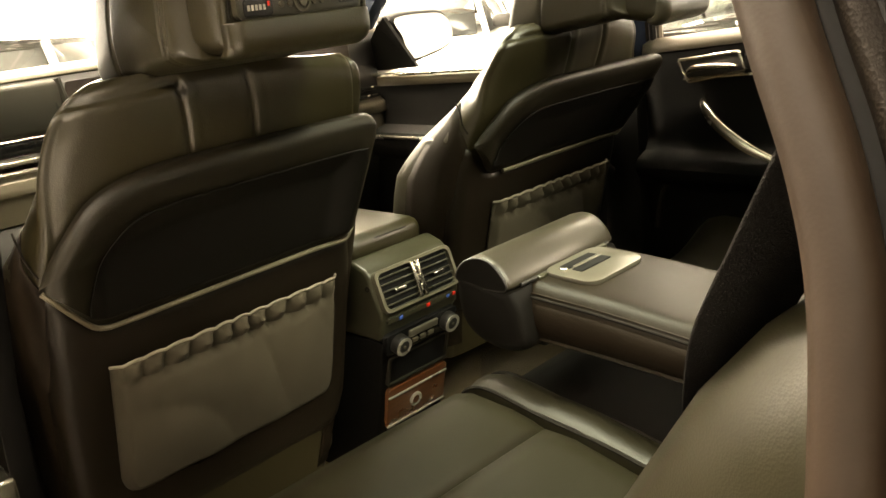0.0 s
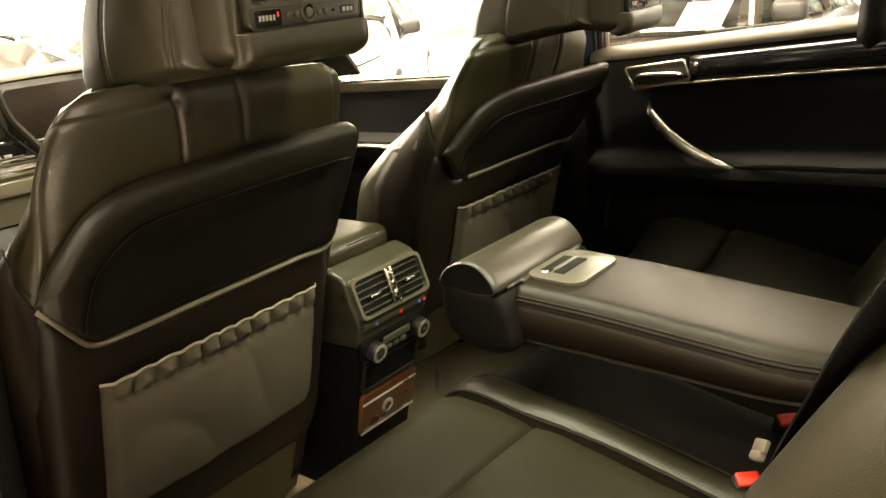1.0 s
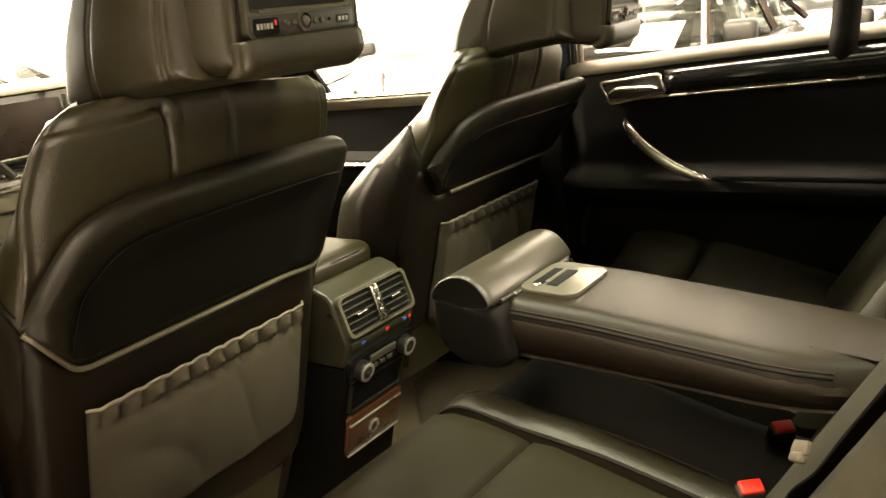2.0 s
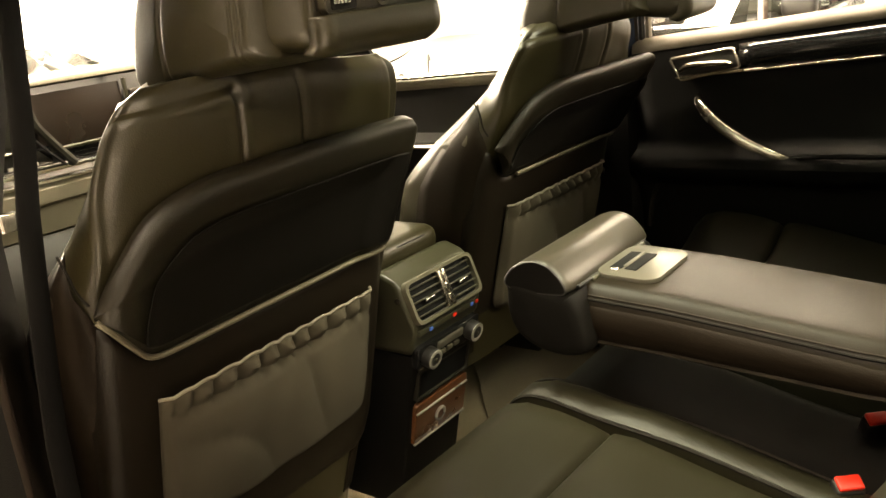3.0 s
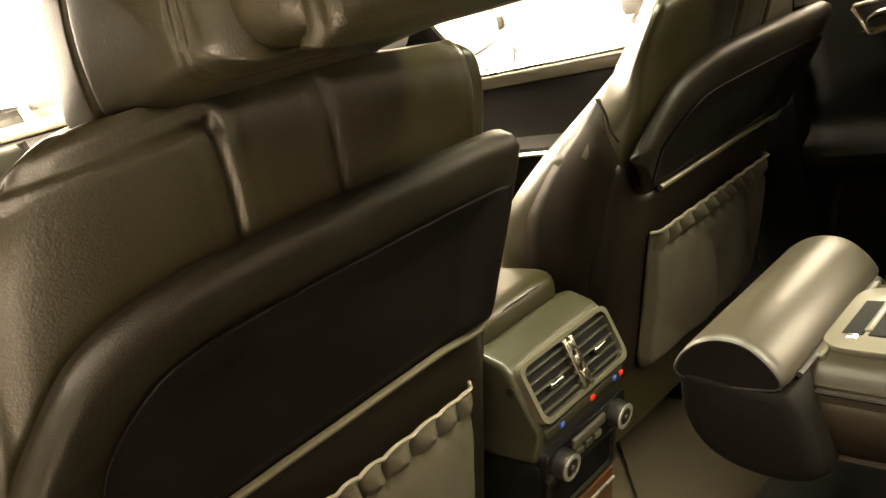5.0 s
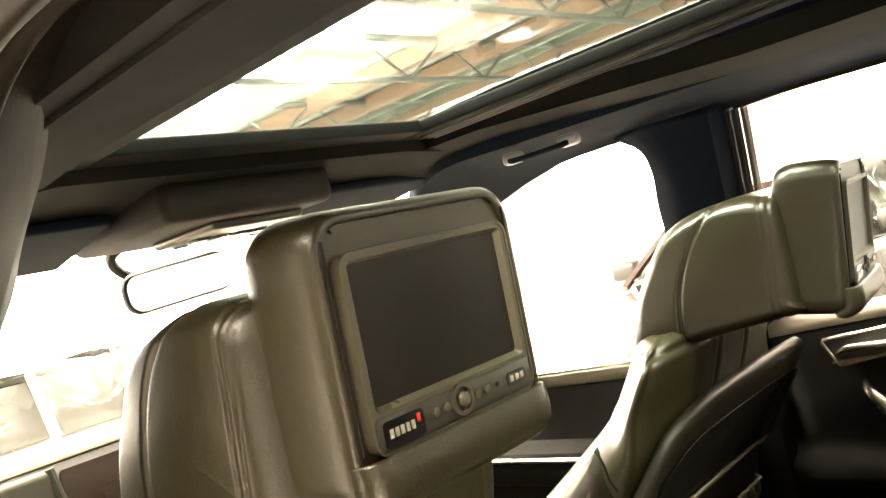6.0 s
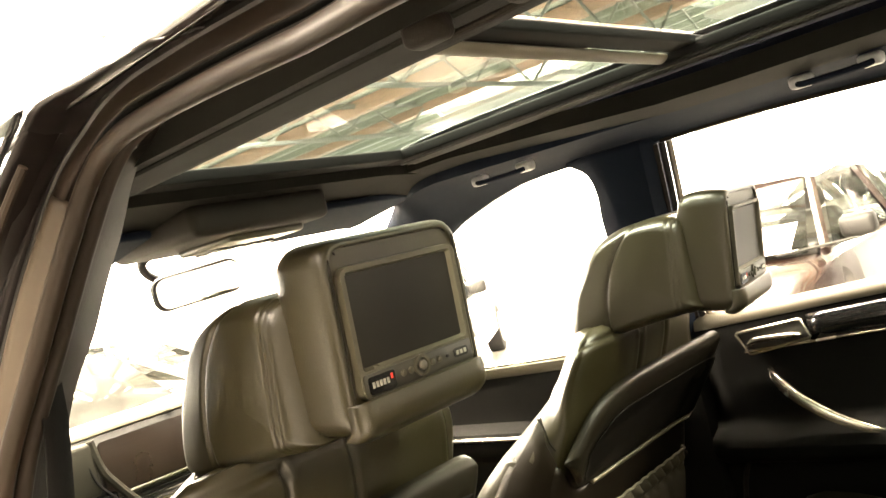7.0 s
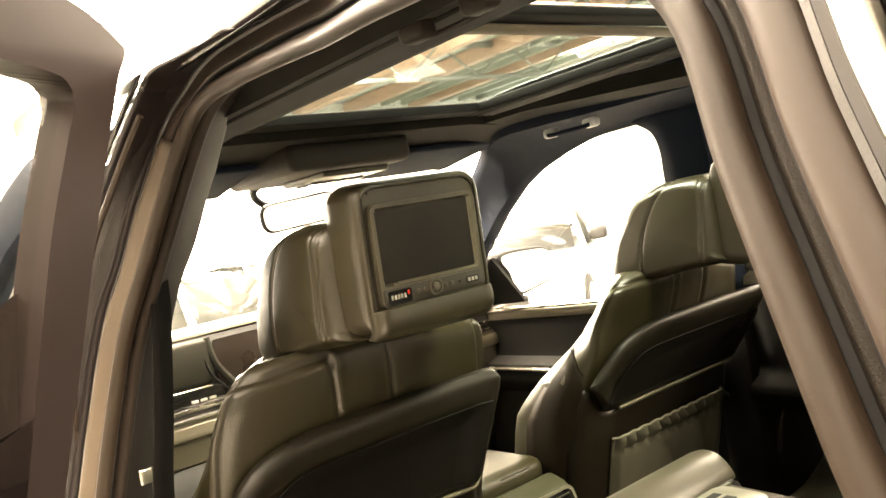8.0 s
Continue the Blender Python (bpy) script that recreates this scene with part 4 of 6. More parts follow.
# outer skin of the front door frame beyond the gap
rows = [[p + Vector((-0.004, 0.004, 0)), p + Vector((-0.008, 0.012, 0.0)), p + Vector((-0.008, 0.06, 0.0)), p + Vector((0.0, 0.066, 0.0))] for p in SHUT if p.y > -0.034 or p.z < 1.7]
structure(sheet("front_door_frame", rows, GLOSSBLACK, thick=0.004), "glossy black frame of the front door", "trim")
front = [k for k, p in enumerate(EDGE) if p.y > 0.0 and p.z < 1.648]
rows = doorway([(0.006, 0.002), (0.012, 0.003), (0.020, 0.008), (0.027, 0.0155), (0.033, 0.0185), (0.039, 0.0185), (0.045, 0.0150)])
structure(sheet("flange_tape", [rows[k] for k in front], TAPE, thick=0.001), "pale beige protective strip on the door flange", "trim")
structure(sheet("doorway_outer", doorway([(0.054, 0.008), (0.057, 0.020), (0.063, 0.024), (0.070, 0.022)]), DOORFACE, thick=0.003), "black outer edge of the doorway", "trim")
rear = [k for k, p in enumerate(EDGE) if p.y < -0.66]
rows = doorway([(0.064, 0.022), (0.068, 0.034), (0.078, 0.036), (0.082, 0.030)])
structure(sheet("rear_window_trim", [rows[k] for k in rear], CHROME, thick=0.002), "satin metal trim along the rear side window", "trim")
rows = doorway([(0.094, 0.030), (0.098, 0.036), (0.104, 0.036), (0.108, 0.030)])
structure(sheet("rear_window_trim", [rows[k] for k in rear], CHROME, thick=0.002), "satin metal trim along the rear side window", "trim")

# body behind the doorway
rows = []
for i in range(15):
    z = 1.66 - 1.2 * i / 14
    yf = curve1([0.46, 0.85, 1.05, 1.20, 1.36, 1.50, 1.60, 1.66], [-0.90, -0.945, -0.948, -0.945, -0.917, -0.850, -0.800, -0.72], z)
    rows.append([(left_x(z) - 0.024, yf, z), (left_x(z) - 0.028, yf - 0.01, z), (left_x(z) - 0.040, yf - 0.3, z), (left_x(z) - 0.05, -1.9, z)])
structure(sheet("rear_side_panel", rows, PAINT, thick=0.004), "dark brown painted rear body side", "body side")
rows = [[(-0.74, y, 0.50), (-0.80, y, 0.47), (-0.83, y, 0.42), (-0.83, y, 0.30)] for y in (-0.95, -0.4, 0.2, 1.1)]
structure(sheet("door_sill_left", rows, BLACK, thick=0.006), "black door sill", "sill")

# right rear side, tail and back of the cabin
rows = [[(0.70, -0.93, z), (0.70, -1.3, z), (0.68, -1.9, z)] for z in (0.44, 0.9, 1.26)]
structure(sheet("rear_side_right", rows, DOORTRIM, thick=0.01), "dark rear side trim", "wall")
rows = [[(side_x(z), -0.90, z), (side_x(z), -1.05, z)] for z in (1.26, 1.4, 1.6)]
structure(sheet("rear_pillar_right", rows, HEADLINER, thick=0.01), "dark rear pillar trim", "pillar")
rows = [[(-0.7, -1.9, z), (0.7, -1.9, z)] for z in (0.44, 1.2)]
structure(sheet("tailgate", rows, DOORTRIM, thick=0.02), "dark tailgate trim", "wall")

rear_pane = [(-0.60, -1.90, 1.20), (0.60, -1.90, 1.20), (0.52, -1.75, 1.62), (-0.52, -1.75, 1.62)]
structure(mesh_object("rear_window", rear_pane, [(0, 1, 2, 3)], REARGLASS, smooth=False), "tinted rear window", "window")

# the opened rear door beside the middle pillar
od = thing("open_rear_door", -0.80, 0.05, 0.4, "open rear door with brown painted window frame", "car door")
Md = pose(-0.797, 0.05, 0, 0, 0, -45)
DOORIN = material("door_frame_paint", (0.0115, 0.0078, 0.0070), 0.5, spec=0.2)


def lean(z):
    return -0.30 * max(0.0, z - 1.21)


outer = [(0.0, 0.45), (0.014, 1.22), (0.030, 1.42), (0.040, 1.56), (0.050, 1.65), (0.058, 1.71), (0.068, 1.738), (0.050, 1.748), (-0.04, 1.765), (-0.20, 1.765), (-0.45, 1.72), (-0.62, 1.66), (-0.74, 1.54), (-0.83, 1.24)]
inner = [(-0.055, 1.22), (-0.052, 1.42), (-0.050, 1.50), (-0.046, 1.56), (-0.032, 1.64), (-0.026, 1.67), (-0.030, 1.680), (-0.035, 1.688), (-0.07, 1.697), (-0.22, 1.692), (-0.43, 1.665), (-0.57, 1.61), (-0.67, 1.50), (-0.77, 1.24)]


def door_pt(u, z, e):
    return Md @ Vector((e - lean(z), u, z))


def door_ring(o, i, e0, e1, name, mat, label=""):
    n = len(o)
    v = [door_pt(u, z, e) for pts, e in ((o, e0), (i, e0), (i, e1), (o, e1)) for u, z in pts]
    f = []
    for a, b in ((0, 1), (1, 2), (2, 3), (3, 0)):
        for j in range(n - 1):
            f.append((a * n + j, a * n + j + 1, b * n + j + 1, b * n + j))
    return mesh_object(name, v, f, mat, od, label)


fo = [tuple(p)[1:] for p in smooth_path([(0, a, b) for a, b in outer[1:]], 4)]
fi = [tuple(p)[1:] for p in smooth_path([(0, a, b) for a, b in inner], 4)]
door_ring(fo, fi, 0.0, 0.035, "window_frame", DOORIN, "brown painted window frame")
lo = [(0.0, 0.45), (0.0, 0.9), (0.0, 1.235)]
hi = [(-0.85, 0.45), (-0.87, 0.9), (-0.81, 1.235)]
v = [door_pt(u, z, e) for pts in (lo, hi) for e in (0.0, 0.09) for u, z in pts]
mesh_object("panel", v, [(0, 1, 7, 6), (1, 2, 8, 7), (3, 4, 10, 9), (4, 5, 11, 10), (0, 1, 4, 3), (1, 2, 5, 4), (6, 7, 10, 9), (7, 8, 11, 10), (2, 5, 11, 8), (0, 3, 9, 6)], DOORTRIM, od)
v = [door_pt(u, z, 0.02) for u, z in fi]
mesh_object("glass", v, [tuple(range(len(v)))], GLASS, od, smooth=False)
pts = [door_pt(u, z, 0.0) for u, z in fo]
tube("frame_seal", pts, 0.008, RUBBER, od, n=6)

# ================= front seats =================
CONTROLBAR = material("control_bar_plastic", (0.030, 0.027, 0.020), 0.35)
# black nose leather, also the painted shade of the centre cushion
NOSE = material("nose_leather_and_armrest_shade", (0.0046, 0.0040, 0.0032), 0.55, grain=0.10, size=700, spec=0.1)


PAD = [(0.066, -0.110), (0.13, -0.118), (0.20, -0.128), (0.252, -0.138), (0.284, -0.137), (0.293, -0.118), (0.276, -0.064), (0.246, -0.018), (0.216, 0.018), (0.172, 0.038), (0.118, 0.045), (0.078, 0.040), (0.064, 0.022), (0.062, -0.030), (0.062, -0.094)]


def headrest_pad(seat, hx, hy, hz):
    """The cushion of a headrest, with a sewn front roll and a double seam near its rear edge."""
    prof = smooth_path([(0, y, z) for y, z in PAD], 16, True)
    cy, cz, half = 0.16, -0.042, 0.116
    rings = []
    cap = []
    for k in range(60):
        q = 0.03 + 0.97 * (k / 59) ** 0.8
        cap.append((min(q, 0.999), 0.0085 * (1 - q * q) - 0.022 * max(0.0, (q - 0.78) / 0.22) ** 2.4))
    side = [(-(half + d), k) for k, d in cap]
    mid = [(-0.08, 1.002), (-0.065, 1.005), (-0.05, 1.007), (-0.025, 1.009), (0, 1.010), (0.025, 1.009), (0.05, 1.007), (0.065, 1.005), (0.08, 1.002)]
    for x, k in side + mid + [(-x, k) for x, k in reversed(side)]:
        rings.append([(hx + x, hy + cy + (p.y - cy) * k, hz + cz + (p.z - cz) * k) for p in prof])
    rest = loft("headrest", rings, LEATHER, seat)
    for s in (-1, 1):
        front = [(0.214, -0.130), (0.213, -0.105), (0.205, -0.062), (0.189, -0.022), (0.170, 0.010), (0.148, 0.034), (0.136, 0.046)]
        crease(rest, soft2([(hy + a, hz + b) for a, b in front]), 0.0042, 0.0030, 0.0, (1, 2), (0, s))
        for k in (0.0, 0.0085):
            rear = [(0.098 - k, -0.118), (0.094 - k, -0.075), (0.086 - k, -0.020), (0.083 - k, 0.020), (0.081 - k, 0.042)]
            crease(rest, soft2([(hy + a, hz + b) for a, b in rear]), 0.0015, 0.0018, 0.0, (1, 2), (0, s))
    return rest


def screen_housing(rest, M):
    """A leather-covered box with a padded roll below and a switched-off screen in its face; M: the middle of the glass."""
    def outline(k):
        out = []
        for cx, cz, a in ((0.072, 0.054, 0), (-0.072, 0.054, 90), (-0.072, -0.080, 180), (0.072, -0.080, 270)):
            for q in range(9):
                t = radians(a + 90 * q / 8)
                out.append(((cx + 0.024 * math.cos(t)) * k, -0.013 + (cz + 0.013 + 0.024 * math.sin(t)) * k))
        return out

    rings = []
    for d, k in ((0.096, 0.20), (0.096, 0.60), (0.095, 0.84), (0.092, 0.905), (0.086, 0.948), (0.077, 0.978), (0.066, 0.994), (0.052, 1.0), (0.038, 1.0), (0.026, 1.0), (0.017, 0.998), (0.010, 0.991), (0.005, 0.980), (0.0015, 0.964), (-0.0005, 0.946), (-0.0010, 0.925), (0.0, 0.905), (0.003, 0.895)):
        rings.append([M @ Vector((x, d * (0.76 + 0.24 * (0.08 - z) / 0.19), z)) for x, z in outline(k)])
    house = loft("screen_housing", rings, LEATHER, rest, "leather-covered screen housing")
    # padded roll under the controls
    rows = []
    for i in range(33):
        a = -1 + 2 * i / 32
        w = 0.0875 * a
        edge = max(0.0, (abs(a) - 0.88) / 0.12)
        row = []
        for j in range(17):
            q = j / 16
            z = -0.0715 - 0.0305 * q + 0.003 * edge ** 2 * q
            bulge = 0.0060 * math.sin(math.pi * min(1.0, 0.14 + 0.80 * q)) ** 0.7 * (1 - edge ** 2.5) - 0.011 * max(0, (q - 0.62) / 0.38) ** 2 - 0.007 * edge ** 2
            row.append(M @ Vector((w, -bulge, z)))
        rows.append(row)
    sheet("lower_roll", rows, LEATHER, house, "padded leather roll under the screen", thick=0.008, offset=1.0)
    for s in (-1, 1):
        for k in range(9):
            for col in (0.0735, 0.0780):
                q = k / 8
                out = -0.0008 - 0.0058 * math.sin(math.pi * min(1.0, 0.14 + 0.80 * q * 0.8)) ** 0.7 * (0.9 if col < 0.075 else 0.75)
                tube("stitch", [M @ Vector((s * col, out, -0.0725 - 0.0030 * k)), M @ Vector((s * col, out - 0.0001, -0.0742 - 0.0030 * k))], 0.0006, STITCH, house, n=4)
        tube("corner_seam", [M @ Vector((s * 0.076, y, 0.0645 + 0.010 * min(1, y / 0.012))) for y in (-0.0012, 0.004, 0.010, 0.018)], 0.0010, SEAM, house, n=5)
        tube("face_seam", [M @ Vector((s * 0.0855, -0.0012, z)) for z in (0.060, 0.03, -0.03, -0.066)], 0.0009, SEAM, house, n=5)
    # bezel round the glass and the control bar
    def rect(x0, x1, z0, z1, r, n=5):
        return [(x + (x0 + x1) / 2, z + (z0 + z1) / 2) for x, z in rounded((x1 - x0) / 2, (z1 - z0) / 2, r, n)]

    out0, out1 = rect(-0.0795, 0.0795, -0.0705, 0.0510, 0.010), rect(-0.0775, 0.0775, -0.0692, 0.0492, 0.009)
    ringed("bezel", out0, out1, -0.0060, 0.006, BEZEL, rest, "olive-grey plastic bezel", m=M)
    win, glass_out = rect(-0.0735, 0.0735, -0.0450, 0.0462, 0.004), rect(-0.0705, 0.0705, -0.0420, 0.0438, 0.003)
    ringed("face", out1, win, -0.0052, -0.001, BEZEL, rest, m=M)
    n = len(win)
    vv = [M @ Vector((x, -0.0052, z)) for x, z in win] + [M @ Vector((x, -0.0006, z)) for x, z in glass_out]
    mesh_object("inner_frame", vv, [(j, (j + 1) % n, n + (j + 1) % n, n + j) for j in range(n)], BEZELPALE, rest)
    plate("screen", glass_out, -0.0008, 0.002, SCREEN, rest, "switched-off dark screen", m=M)
    plate("control_bar", rect(-0.0765, 0.0765, -0.0685, -0.0475, 0.004), -0.0062, -0.002, CONTROLBAR, rest, "dark bar of buttons", m=M, r=0.0008)
    plate("badge", rect(-0.0720, -0.0380, -0.0665, -0.0505, 0.003), -0.0072, -0.004, GLOSSBLACK, rest, m=M)
    for k in range(5):
        rbox("badge_bar", (-0.0680 + 0.0046 * k, -0.0076, -0.0610), (-0.0650 + 0.0046 * k, -0.0070, -0.0555), 0.0, RINGPALE, rest, m=M)
    rbox("badge_dot", (-0.0440, -0.0076, -0.0580), (-0.0410, -0.0070, -0.0530), 0.001, RED, rest, m=M)
    back = M.to_3x3() @ Vector((0, -1, 0))
    for bu in (-0.0270, -0.0165, 0.0145, 0.0245):
        disc("button", M @ Vector((bu, -0.0072, -0.0575)), back, 0.0034, 0.003, BEZEL, rest, n=12, bevel=0.001)
    ringed("joystick_ring", [(-0.001 + 0.0105 * math.cos(a), -0.0565 + 0.0105 * math.sin(a)) for a in [2 * math.pi * q / 24 for q in range(24)]], [(-0.001 + 0.0078 * math.cos(a), -0.0565 + 0.0078 * math.sin(a)) for a in [2 * math.pi * q / 24 for q in range(24)]], -0.0088, -0.005, BEZEL, rest, m=M)
    disc("joystick", M @ Vector((-0.001, -0.0085, -0.0565)), back, 0.0052, 0.005, CUP, rest, n=16, bevel=0.002)
    disc("sensor", M @ Vector((0.0370, -0.0068, -0.0575)), back, 0.0017, 0.003, BLACK, rest, n=10)
    plate("socket", rect(0.0480, 0.0690, -0.0625, -0.0535, 0.003), -0.0070, -0.004, BLACK, rest, m=M)
    for k in range(3):
        rbox("socket_pin", (0.0505 + 0.0058 * k, -0.0076, -0.0602), (0.0545 + 0.0058 * k, -0.0066, -0.0558), 0.0006, RINGPALE, rest, m=M)


def front_seat(cx, zs, zt, zsh, slope, roll, hr, label, dy=0.0, pad_up=0.0, wide=0.258, low=0.60, turn=0.0, near=1.0):
    """zs: the strip under the upper shell; zt: top of that shell; zsh: shoulder; slope: lean of the upper half; hr: headrest's x, rear y, z, lean."""
    seat = thing("car_seat", cx, 0.35, 0.44, label, "car seat", "front seats")

    def yb(z):
        y = 0.085 - 0.3 * (min(z, zs) - 1.09) + dy
        return y - slope * (z - zs) if z > zs else y

    def at(u, z, off=0.0):
        zz = z + u * roll
        return Vector((cx + u, yb(z) + off, zz))

    def half_w(s):
        return curve2([-1, -0.6, -0.2, 0, 0.3, 0.5, 0.7, 0.82, 0.9, 0.96, 1.0], [0.232, 0.258, 0.266, 0.274, 0.268, 0.260, 0.248, 0.234, 0.217, 0.192, 0.154], s)

    def half_r(s):
        if near > 0.95:
            return half_w(s)
        return curve2([-1, -0.2, 0, 0.3, 0.6, 0.85, 0.93, 0.97, 1.0], [0.232, 0.266, 0.274, 0.274, 0.276, 0.277, 0.274, 0.266, 0.250], s)

    def recess(s, u):
        f = min(1.0, max(0.0, (s - 0.42) / 0.30))
        return 0.034 * f * f * (3 - 2 * f) * max(0.0, abs(u) / half_w(s) - 0.28) ** 1.6

    # leather body
    rings = []
    ss = [-1 + 0.1 * k for k in range(10)] + [0.0125 * k for k in range(81)]
    for s in ss:
        z = zs + s * (zsh - zs) if s >= 0 else zs + s * (zs - low)
        w = half_w(s)
        b = curve2([-1, -0.5, -0.1, 0.1, 0.4, 0.6, 0.8, 1.0], [0.15, 0.19, 0.185, 0.165, 0.115, 0.085, 0.06, 0.035], s)
        d = curve2([-1, -0.5, 0, 0.5, 0.8, 1.0], [0.12, 0.115, 0.11, 0.095, 0.07, 0.04], s)
        o = curve2([-1, 0.5, 0.8, 0.93, 1.0], [0.012, 0.012, 0.0125, 0.020, 0.034], s)
        half = [(0.0, 0.0), (0.10 * w, 0.0), (0.20 * w, 0.0), (0.30 * w, 0.0), (0.40 * w, 0.0), (0.50 * w, 0.0002), (0.60 * w, 0.0008), (0.70 * w, 0.0020), (0.80 * w, 0.004), (0.87 * w, 0.0080), (0.93 * w, 0.014), (1.0 * w, 0.045), (1.0 * w, 0.55 * b + 0.02), (0.96 * w, 0.88 * b), (0.86 * w, b), (0.72 * w, 0.96 * b), (0.52 * w, d * 1.02), (0.25 * w, d)]
        half = [(u, q + recess(s, u) if k < 12 else q) for k, (u, q) in enumerate(half)]
        # the flanks draw in towards the front of the upper half
        f = max(0.0, min(1.0, (s - 0.30) / 0.45))
        half = [(u - (0.062 * f * min(1.0, q / 0.085) * u / w if k > 10 else 0.0), q) for k, (u, q) in enumerate(half)]
        r = half_r(s) / w
        level = (0.35 if near < 0.95 else 1.0)
        pts = [(u * r, q - (recess(s, u) * (1 - level) if k < 12 else 0.0)) for k, (u, q) in enumerate(half)] + [(0.0, d)] + [(-u * near, q) for u, q in reversed(half[1:])]
        rings.append([at(p.x, z + 0.006 * max(0.0, (s - 0.75) / 0.25) ** 2 * math.exp(-((p.x / 0.13) ** 4)) - (0.07 * max(0.0, p.x) * max(0.0, s) if near < 0.95 else 0.0), p.y + o) for p in smooth_path([(u, q, 0) for u, q in pts], 9, True)])
    back = loft("backrest", rings, LEATHER, seat)
    # seat cushion and side bolster
    rbox("cushion", (cx - 0.26, 0.24, low + 0.02), (cx + 0.26, 0.70, low + 0.16), 0.05, LEATHER, seat, seg=4)
    for s in (-1, 1):
        rbox("seat_rail", (cx + s * 0.20 - 0.02, 0.30, 0.44), (cx + s * 0.20 + 0.02, 0.68, low + 0.04), 0.006, BLACK, seat)

    # upper shell
    W = (0.262 if zt - zs > 0.18 else 0.250) * near
    LU, LZ = [q * near for q in (0, 0.11, 0.187, 0.233, 0.255, 0.262)], [0.0, -0.003, -0.024, -0.068, -0.098, -0.112]
    RU, RZ = [0, 0.8, 0.92, 0.965, 1.0], [0.0, -0.001, -0.003, -0.010, -0.034]
    BZ = ([q * near for q in (0, 0.17, 0.19, 0.205, 0.225, 0.25, 0.262)], [0.0, 0.0, 0.004, 0.012, 0.032, 0.060, 0.074])
    def bounds(a, q):
        """Sideways place, lower and upper edge, and distance to the side edge."""
        if a < 0:
            u = a * W
            return u, zs + curve2(*BZ, -u), zt + curve2(LU, LZ, -u), W + u
        u = a * (0.233 + (wide - 0.233) * min(1, q * 1.2))
        return u, zs + 0.02 * max(0, a - 0.93) / 0.07, zt + curve2(RU, RZ, a), (1 - a) * 0.25

    def swell(a, q, e):
        h = curve2([0, 0.004, 0.010, 0.022, 0.045, 0.062, 0.080, 0.11], [0.000, 0.013, 0.021, 0.027, 0.024, 0.015, 0.006, 0.004], e)
        h += 0.016 * max(0, a) ** 2 * q
        return h * (0.70 if turn else 0.88) * min(1, q * 8 + 0.35) + 0.004

    rows = []
    nu, nv = 72, 36
    strip = []
    for j in range(nv + 1):
        row = []
        for i in range(nu + 1):
            a = -1 + 2 * i / nu
            q = j / nv
            u, bot, top, e2 = bounds(a, q)
            top = max(top, bot + 0.003)
            z = bot + (top - bot) * q
            p = at(u, z, 0.012 - swell(a, q, min(top - z, e2 * 1.15)))
            row.append(p)
            if j == 0 and (a > -0.62 or not turn):
                strip.append(p + Vector((0, -0.004, -0.002)))
        rows.append(row)
    # thin dark sheet over the recess, painting the shade under the rim
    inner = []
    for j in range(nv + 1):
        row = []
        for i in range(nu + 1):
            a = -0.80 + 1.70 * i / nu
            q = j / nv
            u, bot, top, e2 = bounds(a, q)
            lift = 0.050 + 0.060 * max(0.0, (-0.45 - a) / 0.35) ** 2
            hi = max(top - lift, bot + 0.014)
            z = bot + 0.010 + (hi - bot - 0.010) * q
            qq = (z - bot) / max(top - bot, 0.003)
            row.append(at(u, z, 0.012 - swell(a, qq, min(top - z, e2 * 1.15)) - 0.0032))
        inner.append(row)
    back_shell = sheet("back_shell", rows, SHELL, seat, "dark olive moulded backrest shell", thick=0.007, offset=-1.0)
    sheet("inner_panel", inner, SHELL_SHADE, back_shell, "recess of the shell, blackened as painted shade", thick=0.001)
    tube("strip", strip, 0.0038, STRIP, seat, "pale satin strip", n=8)
    # lower shell, rising to the strip at its outer corner
    rows = []
    zb = low + 0.10
    for j in range(25):
        q = j / 24
        row = []
        for i in range(41):
            a = -1 + 2 * i / 40
            hw = curve1([0, 0.06, 0.2, 0.6, 0.88, 1.0], [0.205, 0.242, 0.254, 0.254, 0.252, 0.246], q)
            u = a * hw if a > 0 else a * (hw + 0.012 * q) * near
            top = zs - 0.004 + (curve2(*BZ, -u) if a < 0 else 0.0)
            z = zb + (top - zb) * q
            e = min(hw * (1 - abs(a)), z - zb + 0.004)
            h = curve1([0, 0.006, 0.02, 0.05], [-0.022, -0.006, 0.002, 0.004], e)
            row.append(at(u, z, 0.012 - h))
        rows.append(row)
    sheet("lower_shell", rows, LOWER_SHELL, seat, "dark lower backrest cover", thick=0.006)
    # map pocket, gathered along its top
    rows = []
    pz, pb, pc, pw = zs - 0.060, zs - 0.275, 0.020, 0.184
    nu, nv = 120, 30
    rnd = random.Random(int(cx * 1000))
    ph = [rnd.uniform(0, 6.28) for _ in range(4)]
    edge = []
    for j in range(nv + 1):
        q = j / nv
        row = []
        for i in range(nu + 1):
            a = -1 + 2 * i / nu
            z = pb + (pz - pb) * q
            hw = pw * curve1([0, 0.03, 0.08, 0.16, 1], [0.84, 0.92, 0.97, 1.0, 1.0], q)
            u = pc + a * hw
            side = min(1, (1 - abs(a)) / 0.06)
            bulge = (0.012 + 0.016 * math.sin(math.pi * min(1, 0.15 + q * 0.85)) * (1 - a * a) ** 0.5) * side * min(1, q / 0.06 + 0.1)
            gather = max(0, (q - 0.84) / 0.16)
            mid = (1 - abs(a)) ** 0.4
            fold = 2 * abs(math.sin(a * 18 + ph[0] + 0.5 * math.sin(a * 7))) ** 0.8 - 1
            w1 = 0.016 * fold * (math.sin(math.pi * min(1, gather * 1.0)) if gather > 0 else 0) * mid
